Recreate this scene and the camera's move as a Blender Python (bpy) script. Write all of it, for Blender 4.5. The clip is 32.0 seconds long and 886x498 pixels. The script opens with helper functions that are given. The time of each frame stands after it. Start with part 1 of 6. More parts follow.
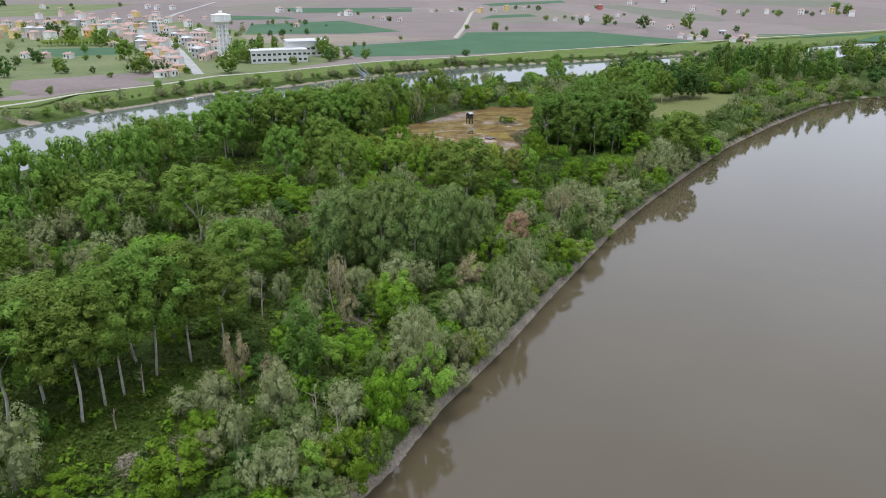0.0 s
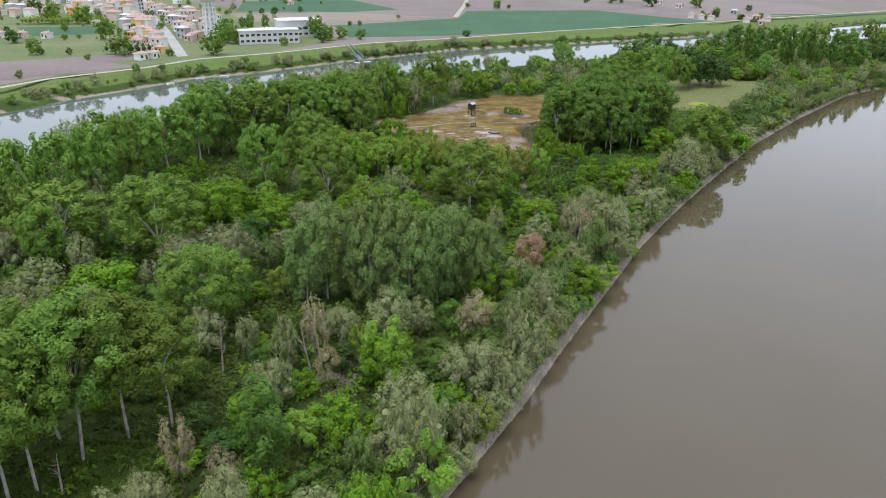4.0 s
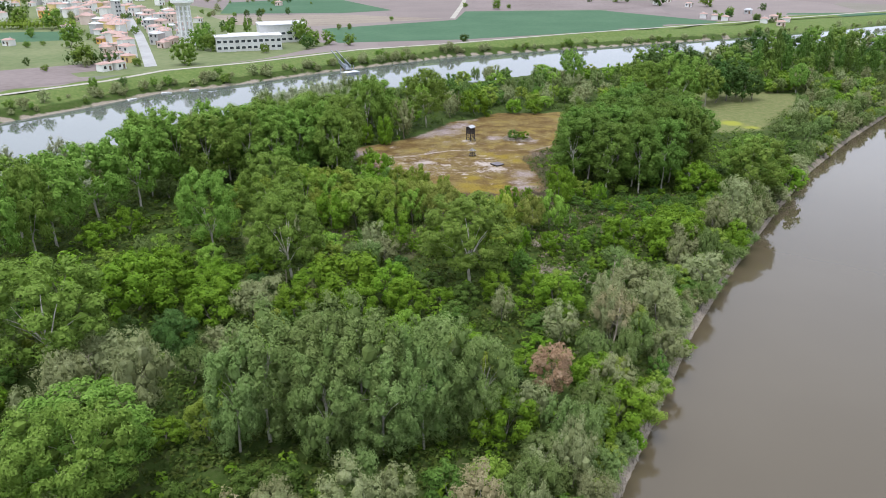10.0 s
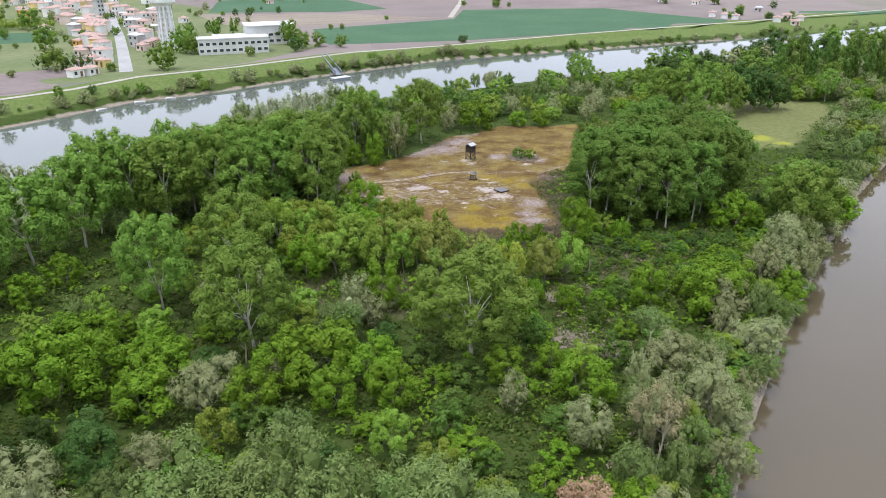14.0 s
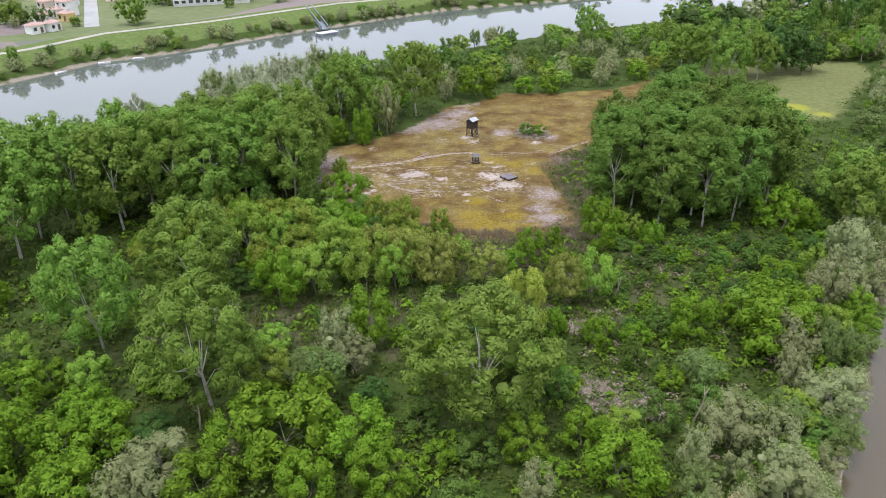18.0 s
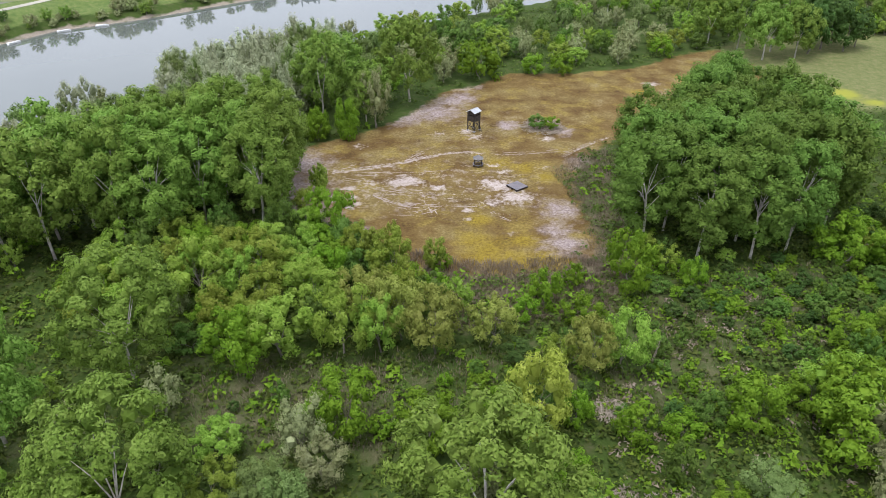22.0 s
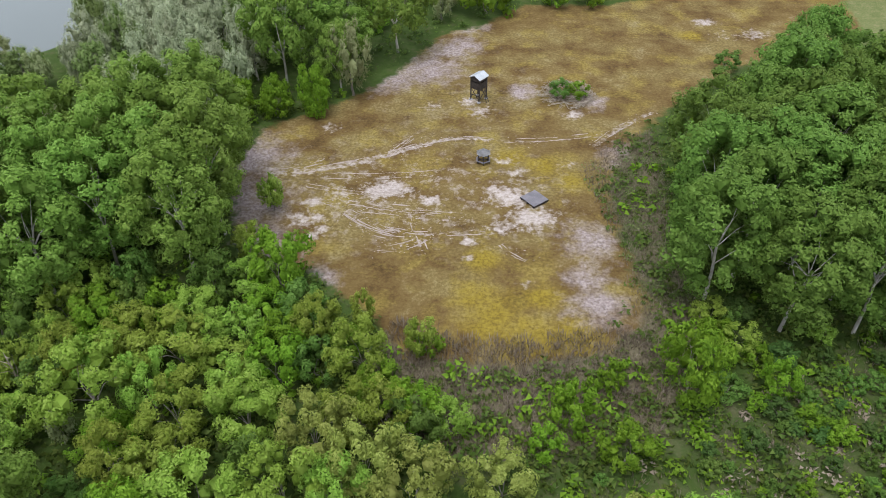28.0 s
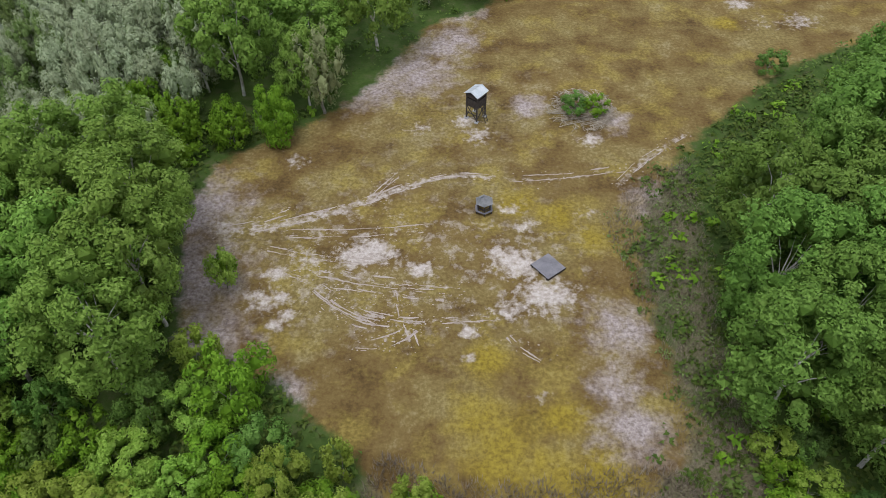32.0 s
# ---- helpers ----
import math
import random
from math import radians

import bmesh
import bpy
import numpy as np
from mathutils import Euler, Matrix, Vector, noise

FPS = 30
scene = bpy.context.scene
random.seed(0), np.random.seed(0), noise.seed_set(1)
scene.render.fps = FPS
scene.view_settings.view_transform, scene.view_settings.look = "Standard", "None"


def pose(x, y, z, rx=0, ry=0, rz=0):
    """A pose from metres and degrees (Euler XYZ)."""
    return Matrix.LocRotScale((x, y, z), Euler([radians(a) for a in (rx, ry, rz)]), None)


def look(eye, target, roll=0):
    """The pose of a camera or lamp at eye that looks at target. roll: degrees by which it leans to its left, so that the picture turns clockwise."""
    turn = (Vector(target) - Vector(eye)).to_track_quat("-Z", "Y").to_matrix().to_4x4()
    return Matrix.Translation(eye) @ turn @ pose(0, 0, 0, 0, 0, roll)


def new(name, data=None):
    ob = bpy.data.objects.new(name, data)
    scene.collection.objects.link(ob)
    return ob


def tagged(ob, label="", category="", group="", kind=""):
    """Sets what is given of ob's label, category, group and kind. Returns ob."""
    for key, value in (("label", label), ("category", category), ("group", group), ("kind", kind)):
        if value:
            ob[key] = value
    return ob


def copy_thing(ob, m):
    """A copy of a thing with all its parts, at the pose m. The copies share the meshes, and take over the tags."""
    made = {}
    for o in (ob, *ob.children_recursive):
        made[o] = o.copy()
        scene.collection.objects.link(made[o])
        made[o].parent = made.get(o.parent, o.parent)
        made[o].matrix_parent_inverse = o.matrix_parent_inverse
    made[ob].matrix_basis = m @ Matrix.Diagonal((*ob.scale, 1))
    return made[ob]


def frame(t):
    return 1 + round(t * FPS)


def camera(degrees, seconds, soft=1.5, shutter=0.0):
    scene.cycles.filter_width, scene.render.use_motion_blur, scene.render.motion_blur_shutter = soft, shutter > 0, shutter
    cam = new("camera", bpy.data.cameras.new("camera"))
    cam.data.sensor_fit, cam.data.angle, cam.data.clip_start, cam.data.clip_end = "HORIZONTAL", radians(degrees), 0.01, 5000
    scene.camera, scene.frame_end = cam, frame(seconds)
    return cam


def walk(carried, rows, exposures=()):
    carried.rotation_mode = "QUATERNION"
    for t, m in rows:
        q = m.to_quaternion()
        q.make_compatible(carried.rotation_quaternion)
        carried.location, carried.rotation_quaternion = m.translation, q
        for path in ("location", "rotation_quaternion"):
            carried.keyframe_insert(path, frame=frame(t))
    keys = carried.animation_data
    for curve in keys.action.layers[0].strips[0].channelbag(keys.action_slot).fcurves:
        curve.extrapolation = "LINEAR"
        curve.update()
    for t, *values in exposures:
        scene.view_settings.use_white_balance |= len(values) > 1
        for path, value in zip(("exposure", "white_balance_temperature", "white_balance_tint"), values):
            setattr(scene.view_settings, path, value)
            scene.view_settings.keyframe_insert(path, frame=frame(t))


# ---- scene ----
cam = camera(62.8, 32.0, 0.9)
PATH = [
    (0, (1.13, -53.785, 53.472), (1.085, -51.919, 52.754), -0.1),
    (0.5, (0.815, -51.138, 53.476), (0.772, -49.275, 52.75), -0.0),
    (1, (0.528, -48.496, 53.465), (0.488, -46.636, 52.732), 0.2),
    (1.5, (0.377, -45.828, 53.448), (0.337, -43.971, 52.707), 0.2),
    (2, (0.345, -43.046, 53.437), (0.304, -41.192, 52.688), 0.1),
    (2.5, (0.381, -40.126, 53.433), (0.34, -38.275, 52.676), 0.1),
    (3, (0.411, -37.037, 53.458), (0.37, -35.189, 52.693), 0.1),
    (3.5, (0.414, -33.851, 53.493), (0.373, -32.006, 52.723), 0.1),
    (5.5, (0.644, -21.186, 53.727), (0.602, -19.344, 52.948), 0.1),
    (6, (0.741, -18.132, 53.739), (0.698, -16.29, 52.959), -0.0),
    (6.5, (0.846, -15.122, 53.756), (0.804, -13.281, 52.976), -0.0),
    (7, (0.895, -12.064, 53.796), (0.853, -10.223, 53.015), -0.1),
    (7.5, (0.899, -8.964, 53.783), (0.857, -7.123, 53.003), -0.1),
    (8, (0.885, -5.841, 53.748), (0.845, -4.0, 52.968), -0.1),
    (8.5, (0.904, -2.709, 53.704), (0.864, -0.868, 52.924), -0.1),
    (9, (0.918, 0.485, 53.671), (0.878, 2.326, 52.89), -0.1),
    (9.5, (0.871, 3.694, 53.648), (0.832, 5.535, 52.868), -0.1),
    (10, (0.887, 6.818, 53.634), (0.848, 8.659, 52.853), -0.2),
    (10.5, (0.885, 9.89, 53.608), (0.848, 11.731, 52.827), -0.1),
    (11, (0.906, 12.963, 53.545), (0.869, 14.805, 52.765), -0.1),
    (11.5, (0.942, 16.142, 53.503), (0.905, 17.984, 52.724), -0.1),
    (12, (0.944, 19.318, 53.439), (0.907, 21.159, 52.659), -0.2),
    (12.5, (0.915, 22.465, 53.386), (0.878, 24.306, 52.606), -0.2),
    (13, (0.882, 25.602, 53.346), (0.845, 27.443, 52.566), -0.3),
    (13.5, (0.86, 28.641, 53.337), (0.824, 30.481, 52.554), -0.3),
    (14, (0.8, 31.602, 53.374), (0.765, 33.439, 52.584), -0.3),
    (14.5, (0.762, 34.53, 53.437), (0.728, 36.361, 52.632), -0.3),
    (16.5, (0.061, 46.327, 54.043), (0.032, 48.125, 53.167), -0.6),
    (17, (-0.014, 49.196, 54.089), (-0.041, 50.987, 53.198), -0.5),
    (17.5, (-0.115, 52.025, 54.142), (-0.14, 53.808, 53.235), -0.4),
    (18, (-0.258, 54.862, 54.206), (-0.28, 56.635, 53.282), -0.4),
    (18.5, (-0.405, 57.757, 54.296), (-0.425, 59.522, 53.356), -0.3),
    (19, (-0.436, 60.785, 54.382), (-0.454, 62.541, 53.424), -0.2),
    (19.5, (-0.353, 63.787, 54.454), (-0.372, 65.533, 53.479), -0.2),
    (20, (-0.284, 66.776, 54.517), (-0.304, 68.512, 53.525), -0.3),
    (20.5, (-0.256, 69.786, 54.561), (-0.276, 71.513, 53.553), -0.3),
    (21, (-0.246, 72.825, 54.591), (-0.265, 74.542, 53.567), -0.2),
    (21.5, (-0.205, 75.89, 54.631), (-0.223, 77.604, 53.601), -0.2),
    (22, (-0.198, 78.951, 54.638), (-0.215, 80.661, 53.602), -0.1),
    (22.5, (-0.236, 82.072, 54.615), (-0.25, 83.771, 53.56), 0.0),
    (23, (-0.288, 85.147, 54.595), (-0.299, 86.829, 53.513), 0.1),
    (23.5, (-0.199, 88.1, 54.582), (-0.211, 89.768, 53.479), 0.1),
    (24, (-0.025, 91.07, 54.611), (-0.039, 92.723, 53.485), -0.0),
    (24.5, (0.166, 94.072, 54.666), (0.146, 95.709, 53.518), -0.2),
    (25, (0.273, 97.014, 54.75), (0.25, 98.634, 53.577), -0.3),
    (25.5, (0.349, 99.973, 54.896), (0.324, 101.576, 53.7), -0.3),
    (27.5, (1.212, 111.893, 56.273), (1.178, 113.42, 54.981), -0.5),
    (28, (1.224, 114.99, 56.398), (1.189, 116.497, 55.084), -0.5),
    (28.5, (1.151, 118.122, 56.514), (1.118, 119.611, 55.178), -0.5),
    (29, (1.079, 121.219, 56.624), (1.047, 122.688, 55.268), -0.5),
    (29.5, (1.004, 124.299, 56.714), (0.973, 125.749, 55.337), -0.5),
    (30, (0.888, 127.356, 56.795), (0.858, 128.787, 55.398), -0.5),
    (30.5, (0.748, 130.447, 56.844), (0.721, 131.859, 55.428), -0.6),
    (31, (0.629, 133.489, 56.899), (0.602, 134.882, 55.464), -0.6),
    (31.5, (0.487, 136.379, 56.952), (0.471, 137.754, 55.499), -0.6),
    (32, (0.337, 139.272, 56.962), (0.336, 140.631, 55.495), -0.4),
]
walk(cam, [(t, look(eye, target, roll)) for t, eye, target, roll in PATH],
     [(0, 0.43, 5980, 13), (6, 0.60, 5980, 13.5), (12, 0.76, 6020, 15), (20, 0.78, 6100, 16), (25, 0.80, 6100, 15), (28, 0.66, 6020, 12.5), (32, 0.43, 5980, 10)])
import collections

# ---- light: an overcast spring day ----
world = bpy.data.worlds.new("overcast")
scene.world = world
world.use_nodes = True
wt = world.node_tree
sky = wt.nodes.new("ShaderNodeTexSky")
sky.sky_type, sky.sun_disc = "NISHITA", False
sky.sun_elevation, sky.sun_rotation = radians(76), radians(217)
sky.air_density, sky.dust_density, sky.ozone_density = 1.0, 3.0, 1.0
pale = wt.nodes.new("ShaderNodeHueSaturation")
pale.inputs["Saturation"].default_value = 0.18
wt.links.new(sky.outputs[0], pale.inputs["Color"])
cloud = wt.nodes.new("ShaderNodeMix")
cloud.data_type = "RGBA"
cloud.inputs[0].default_value = 0.75
veil = wt.nodes.new("ShaderNodeTexNoise")
veil.inputs["Scale"].default_value, veil.inputs["Detail"].default_value = 2.2, 5.0
where = wt.nodes.new("ShaderNodeTexCoord")
wt.links.new(where.outputs["Generated"], veil.inputs["Vector"])
tones = wt.nodes.new("ShaderNodeValToRGB")
for e, at, tone in zip(tones.color_ramp.elements, (0.32, 0.68), ((0.76, 0.82, 0.90), (1.0, 1.05, 1.11))):
    e.position, e.color = at, (*tone, 1)
wt.links.new(veil.outputs[0], tones.inputs[0])
lift = wt.nodes.new("ShaderNodeVectorMath")
lift.operation = "SCALE"
lift.inputs["Scale"].default_value = 6.4
wt.links.new(tones.outputs[0], lift.inputs[0])
wt.links.new(lift.outputs[0], cloud.inputs[7])
wt.links.new(pale.outputs[0], cloud.inputs[6])
wt.links.new(cloud.outputs[2], wt.nodes["Background"].inputs["Color"])
wt.nodes["Background"].inputs["Strength"].default_value = 0.15
sun = new("sun", bpy.data.lights.new("sun", "SUN"))
sun.data.energy, sun.data.angle, sun.data.color = 1.45, radians(25), (1.0, 0.98, 0.95)
sun.matrix_world = look((0, 0, 100), (15, 20, 0))


# ---- materials ----
def material(name, rough=0.7, metal=0.0):
    m = bpy.data.materials.new(name)
    m.use_nodes = True
    p = m.node_tree.nodes["Principled BSDF"]
    p.inputs["Roughness"].default_value, p.inputs["Metallic"].default_value = rough, metal
    return m, m.node_tree, p


def node(tree, kind, **sets):
    n = tree.nodes.new("ShaderNode" + kind)
    for key, value in sets.items():
        n.inputs[key.replace("_", " ")].default_value = value
    return n


def ramp(tree, source, *stops):
    r = tree.nodes.new("ShaderNodeValToRGB")
    while len(r.color_ramp.elements) < len(stops):
        r.color_ramp.elements.new(0.5)
    for e, (at, colour) in zip(r.color_ramp.elements, stops):
        e.position, e.color = at, (*colour, 1) if len(colour) == 3 else colour
    tree.links.new(source, r.inputs[0])
    return r.outputs[0]


def noise_out(tree, scale, detail=6.0, rough=0.6, at=None):
    n = node(tree, "TexNoise", Scale=scale, Detail=detail, Roughness=rough)
    if at is None:
        at = tree.nodes.new("ShaderNodeNewGeometry").outputs["Position"]
    tree.links.new(at, n.inputs["Vector"])
    return n.outputs[0]


def calc(tree, op, a, b, clamp=False):
    n = tree.nodes.new("ShaderNodeMath")
    n.operation, n.use_clamp = op, clamp
    for socket, value in zip(n.inputs, (a, b)):
        if isinstance(value, (int, float)):
            socket.default_value = value
        else:
            tree.links.new(value, socket)
    return n.outputs[0]


def mixed(tree, factor, a, b, mode="MIX"):
    n = tree.nodes.new("ShaderNodeMix")
    n.data_type, n.blend_type = "RGBA", mode
    for i, value in ((0, factor), (6, a), (7, b)):
        if isinstance(value, (int, float)):
            n.inputs[i].default_value = value
        elif isinstance(value, tuple):
            n.inputs[i].default_value = (*value, 1)
        else:
            tree.links.new(value, n.inputs[i])
    return n.outputs[2]


def bumped(tree, p, height, strength=0.5, distance=0.1):
    b = node(tree, "Bump", Strength=strength, Distance=distance)
    tree.links.new(height, b.inputs["Height"])
    tree.links.new(b.outputs[0], p.inputs["Normal"])


def two_scale(name, dark, light, scale, rough=0.7, metal=0.0, bump=0.3):
    """A plain surface with stains and grain."""
    m, t, p = material(name, rough, metal)
    big, small = noise_out(t, scale), noise_out(t, scale * 9, 3)
    both = calc(t, "ADD", calc(t, "MULTIPLY", big, 0.65), calc(t, "MULTIPLY", small, 0.35))
    t.links.new(ramp(t, both, (0.35, dark), (0.65, light)), p.inputs["Base Color"])
    if bump:
        bumped(t, p, small, bump, 0.05)
    return m


def leaf_material(name, dark, mid, light, translucent=0.2, tree_shift=0.34, hue=0.026):
    """Foliage: each leaf has its own tone, and so has each tree."""
    m, t, p = material(name, 0.65)
    p.inputs["Specular IOR Level"].default_value = 0.12
    own = t.nodes.new("ShaderNodeNewGeometry").outputs["Random Per Island"]
    whole = t.nodes.new("ShaderNodeObjectInfo").outputs["Random"]
    mottle = noise_out(t, 0.45, 3)
    value = calc(t, "ADD", calc(t, "MULTIPLY", own, 0.36), calc(t, "MULTIPLY", mottle, 0.64))
    tone = ramp(t, value, (0.15, dark), (0.5, mid), (0.85, light))
    h = node(t, "HueSaturation")
    t.links.new(tone, h.inputs["Color"])
    t.links.new(calc(t, "ADD", calc(t, "MULTIPLY", whole, hue), 0.493 - hue / 2), h.inputs["Hue"])
    t.links.new(calc(t, "ADD", calc(t, "MULTIPLY", whole, tree_shift), 1 - tree_shift / 2), h.inputs["Value"])
    t.links.new(h.outputs[0], p.inputs["Base Color"])
    thin = node(t, "BsdfTranslucent")
    t.links.new(h.outputs[0], thin.inputs[0])
    mix = node(t, "MixShader", Fac=translucent)
    t.links.new(p.outputs[0], mix.inputs[1])
    t.links.new(thin.outputs[0], mix.inputs[2])
    t.links.new(mix.outputs[0], t.nodes["Material Output"].inputs[0])
    return m


LEAF = {
    "poplar": leaf_material("poplar leaves", (0.060, 0.118, 0.014), (0.120, 0.205, 0.028), (0.194, 0.294, 0.058)),
    "silver": leaf_material("white poplar leaves", (0.080, 0.134, 0.029), (0.152, 0.222, 0.060), (0.236, 0.310, 0.112)),
    "willow": leaf_material("willow leaves", (0.130, 0.156, 0.058), (0.232, 0.265, 0.112), (0.340, 0.372, 0.192)),
    "green": leaf_material("shrub leaves", (0.058, 0.132, 0.007), (0.120, 0.234, 0.013), (0.196, 0.324, 0.029), 0.2, 0.34, 0.016),
    "yellow": leaf_material("young shrub leaves", (0.108, 0.186, 0.018), (0.205, 0.312, 0.038), (0.315, 0.415, 0.085), 0.3, 0.45, 0.045),
    "golden": leaf_material("golden young leaves", (0.150, 0.190, 0.022), (0.280, 0.330, 0.045), (0.400, 0.440, 0.090), 0.3),
    "ochre": leaf_material("ochre catkin leaves", (0.128, 0.162, 0.028), (0.238, 0.288, 0.056), (0.350, 0.385, 0.105), 0.3, 0.3, 0.012),
    "dark": leaf_material("dark leaves", (0.028, 0.066, 0.012), (0.056, 0.112, 0.022), (0.098, 0.160, 0.038)),
    "olive": leaf_material("olive willow leaves", (0.078, 0.122, 0.030), (0.140, 0.208, 0.056), (0.218, 0.292, 0.104)),
    "hazel": leaf_material("hazel leaves", (0.045, 0.100, 0.014), (0.088, 0.165, 0.026), (0.145, 0.235, 0.048)),
    "fresh": leaf_material("fresh poplar leaves", (0.070, 0.142, 0.017), (0.140, 0.245, 0.034), (0.225, 0.338, 0.072)),
    "deep": leaf_material("deep green poplar leaves", (0.052, 0.104, 0.014), (0.104, 0.186, 0.027), (0.174, 0.272, 0.055)),
    "pale": leaf_material("pale willow leaves", (0.182, 0.220, 0.112), (0.312, 0.355, 0.200), (0.435, 0.475, 0.310)),
    "tan": leaf_material("faded catkin leaves", (0.165, 0.150, 0.070), (0.285, 0.252, 0.130), (0.390, 0.345, 0.200)),
    "rust": leaf_material("withered leaves", (0.190, 0.115, 0.060), (0.330, 0.215, 0.130), (0.450, 0.320, 0.215)),
    "mixed": leaf_material("undergrowth leaves", (0.030, 0.063, 0.008), (0.070, 0.118, 0.017), (0.132, 0.168, 0.040)),
    "straw": leaf_material("dry stalks", (0.150, 0.120, 0.080), (0.250, 0.205, 0.145), (0.360, 0.310, 0.240), 0.1),
}
bark = two_scale("bark", (0.10, 0.085, 0.065), (0.26, 0.235, 0.195), 2.0, 0.9)
bark_pale = two_scale("pale poplar bark", (0.24, 0.22, 0.185), (0.50, 0.465, 0.41), 1.5, 0.9)
old_wood = two_scale("dark weathered timber", (0.020, 0.015, 0.013), (0.065, 0.050, 0.042), 3.0, 0.8)
tin = two_scale("weathered zinc sheet", (0.36, 0.37, 0.38), (0.56, 0.57, 0.58), 1.2, 0.45, 0.3)
slate = two_scale("grey roofing felt", (0.22, 0.215, 0.215), (0.37, 0.36, 0.36), 1.5, 0.8)
deck_wood = two_scale("grey decking boards", (0.11, 0.10, 0.11), (0.19, 0.175, 0.185), 1.3, 0.75)
concrete = two_scale("pale concrete", (0.60, 0.60, 0.59), (0.78, 0.78, 0.76), 0.25, 0.8)
steel = two_scale("painted steel", (0.16, 0.18, 0.21), (0.28, 0.31, 0.34), 0.8, 0.5, 0.4)
asphalt = two_scale("worn pale asphalt", (0.27, 0.27, 0.26), (0.38, 0.375, 0.36), 0.08, 0.9)
gravel_path = two_scale("gravel track", (0.28, 0.26, 0.215), (0.40, 0.375, 0.31), 0.1, 0.95)
glass_dark = two_scale("window glass", (0.03, 0.035, 0.04), (0.06, 0.07, 0.08), 0.3, 0.1, 0.0, 0)
roof_tile = two_scale("weathered terracotta tiles", (0.32, 0.205, 0.170), (0.47, 0.325, 0.275), 0.35, 0.85)
roof_grey = two_scale("grey sheet roof", (0.40, 0.40, 0.41), (0.60, 0.60, 0.60), 0.2, 0.6)
PLASTER = {
    "w": two_scale("white plaster", (0.62, 0.61, 0.58), (0.80, 0.79, 0.76), 0.2, 0.85),
    "p": two_scale("rose plaster", (0.55, 0.44, 0.38), (0.70, 0.58, 0.52), 0.2, 0.85),
    "y": two_scale("yellow plaster", (0.60, 0.46, 0.18), (0.74, 0.58, 0.26), 0.2, 0.85),
    "o": two_scale("orange plaster", (0.62, 0.34, 0.08), (0.76, 0.45, 0.14), 0.2, 0.85),
    "r": two_scale("red plaster", (0.42, 0.08, 0.09), (0.55, 0.14, 0.15), 0.2, 0.85),
    "g": two_scale("grey plaster", (0.36, 0.36, 0.35), (0.52, 0.51, 0.49), 0.2, 0.85),
}
PLASTER["t"] = PLASTER["g"]
PLASTER["l"] = two_scale("light grey render", (0.48, 0.48, 0.46), (0.62, 0.62, 0.60), 0.15, 0.85)
timber_door = two_scale("brown door", (0.10, 0.06, 0.035), (0.20, 0.12, 0.07), 1.0, 0.6)
rut_sand = two_scale("pale rut sand", (0.21, 0.160, 0.128), (0.40, 0.335, 0.295), 1.2, 0.95)
stone = two_scale("river stone", (0.15, 0.125, 0.095), (0.32, 0.275, 0.22), 0.9, 0.9)
dead_wood = two_scale("bleached dead wood", (0.21, 0.170, 0.125), (0.41, 0.350, 0.275), 1.5, 0.9)
white_paint = two_scale("white boat paint", (0.66, 0.67, 0.66), (0.80, 0.80, 0.79), 0.6, 0.4)

# ---- the lie of the land ----
WATER = -3.0
SHORE_EAST = [(-260, -420), (-120, -180), (-60, -80), (-33, -25), (-7, 18), (-1, 32), (9.5, 51), (16, 64.5), (26, 84), (37, 105.5),
              (48.5, 125), (62, 146), (91, 190), (121, 227.5), (158, 270), (209, 309), (330, 390), (700, 600), (1500, 1000), (4000, 2200)]
SHORE_WEST = [(-430, -420), (-285, -180), (-225, -40), (-180, 60), (-140, 130), (-116, 170), (-97, 200), (-82, 225), (-66, 244), (-42, 270),
              (-10, 305), (40, 340), (110, 376), (210, 425), (350, 500), (620, 640), (1400, 1060), (3900, 2400)]
BANK_FAR = [(-520, -420), (-400, -180), (-320, 0), (-240, 120), (-171, 215), (-157, 246), (-142, 266), (-120, 302), (-99, 316), (-60, 354),
            (-2, 403), (97, 446), (176, 482), (300, 545), (560, 690), (1300, 1100), (3700, 2500)]
LEVEE = [(-560, -420), (-440, -180), (-360, 0), (-280, 110), (-205, 205), (-178, 246), (-169, 268), (-141, 299), (-127, 325), (-95, 348),
         (-50, 391), (-3, 415), (65, 458), (190, 525), (300, 590), (560, 740), (1300, 1150), (3700, 2550)]
CLEARING = [(-4, 163), (6, 162), (17, 164), (22.5, 170), (21, 180), (21, 192), (26, 203), (33, 212), (48, 226), (62, 233), (74, 240), (76, 256), (71, 272), (62, 268),
            (46, 256), (30, 251), (14, 251), (5, 241), (-1, 238.5), (-10.5, 220), (-16, 214.5), (-27, 206), (-28.5, 196), (-27, 188), (-25, 180), (-15, 175.5), (-8, 169)]
DRY_SOUTH = [(-10, 156), (0, 150), (20, 154), (25, 165), (17, 167), (4, 165), (-5, 168)]
DRY_EAST = [(10, 96), (26, 100), (50, 130), (66, 160), (84, 196), (96, 216), (80, 224), (66, 206), (50, 164), (26, 166), (4, 158), (8, 130)]
DRY_WEST = [(-60, 112), (-30, 118), (-6, 122), (-2, 142), (-30, 150), (-62, 132)]
OPEN_EAST = [(9, 149), (20, 150), (24, 157), (34, 162), (48, 168), (58, 162), (50, 150), (38, 146), (31, 139), (20, 133), (13, 136)]
OPEN_WEST = [(-30, 141), (-27, 133), (-18, 130), (-6, 130), (3, 134), (8, 146), (-2, 145), (-14, 145), (-22, 143)]
GLADE = [(-50, 24), (-44, 38), (-34, 38), (-28, 27), (-33, 18), (-40, 11), (-48, 14)]
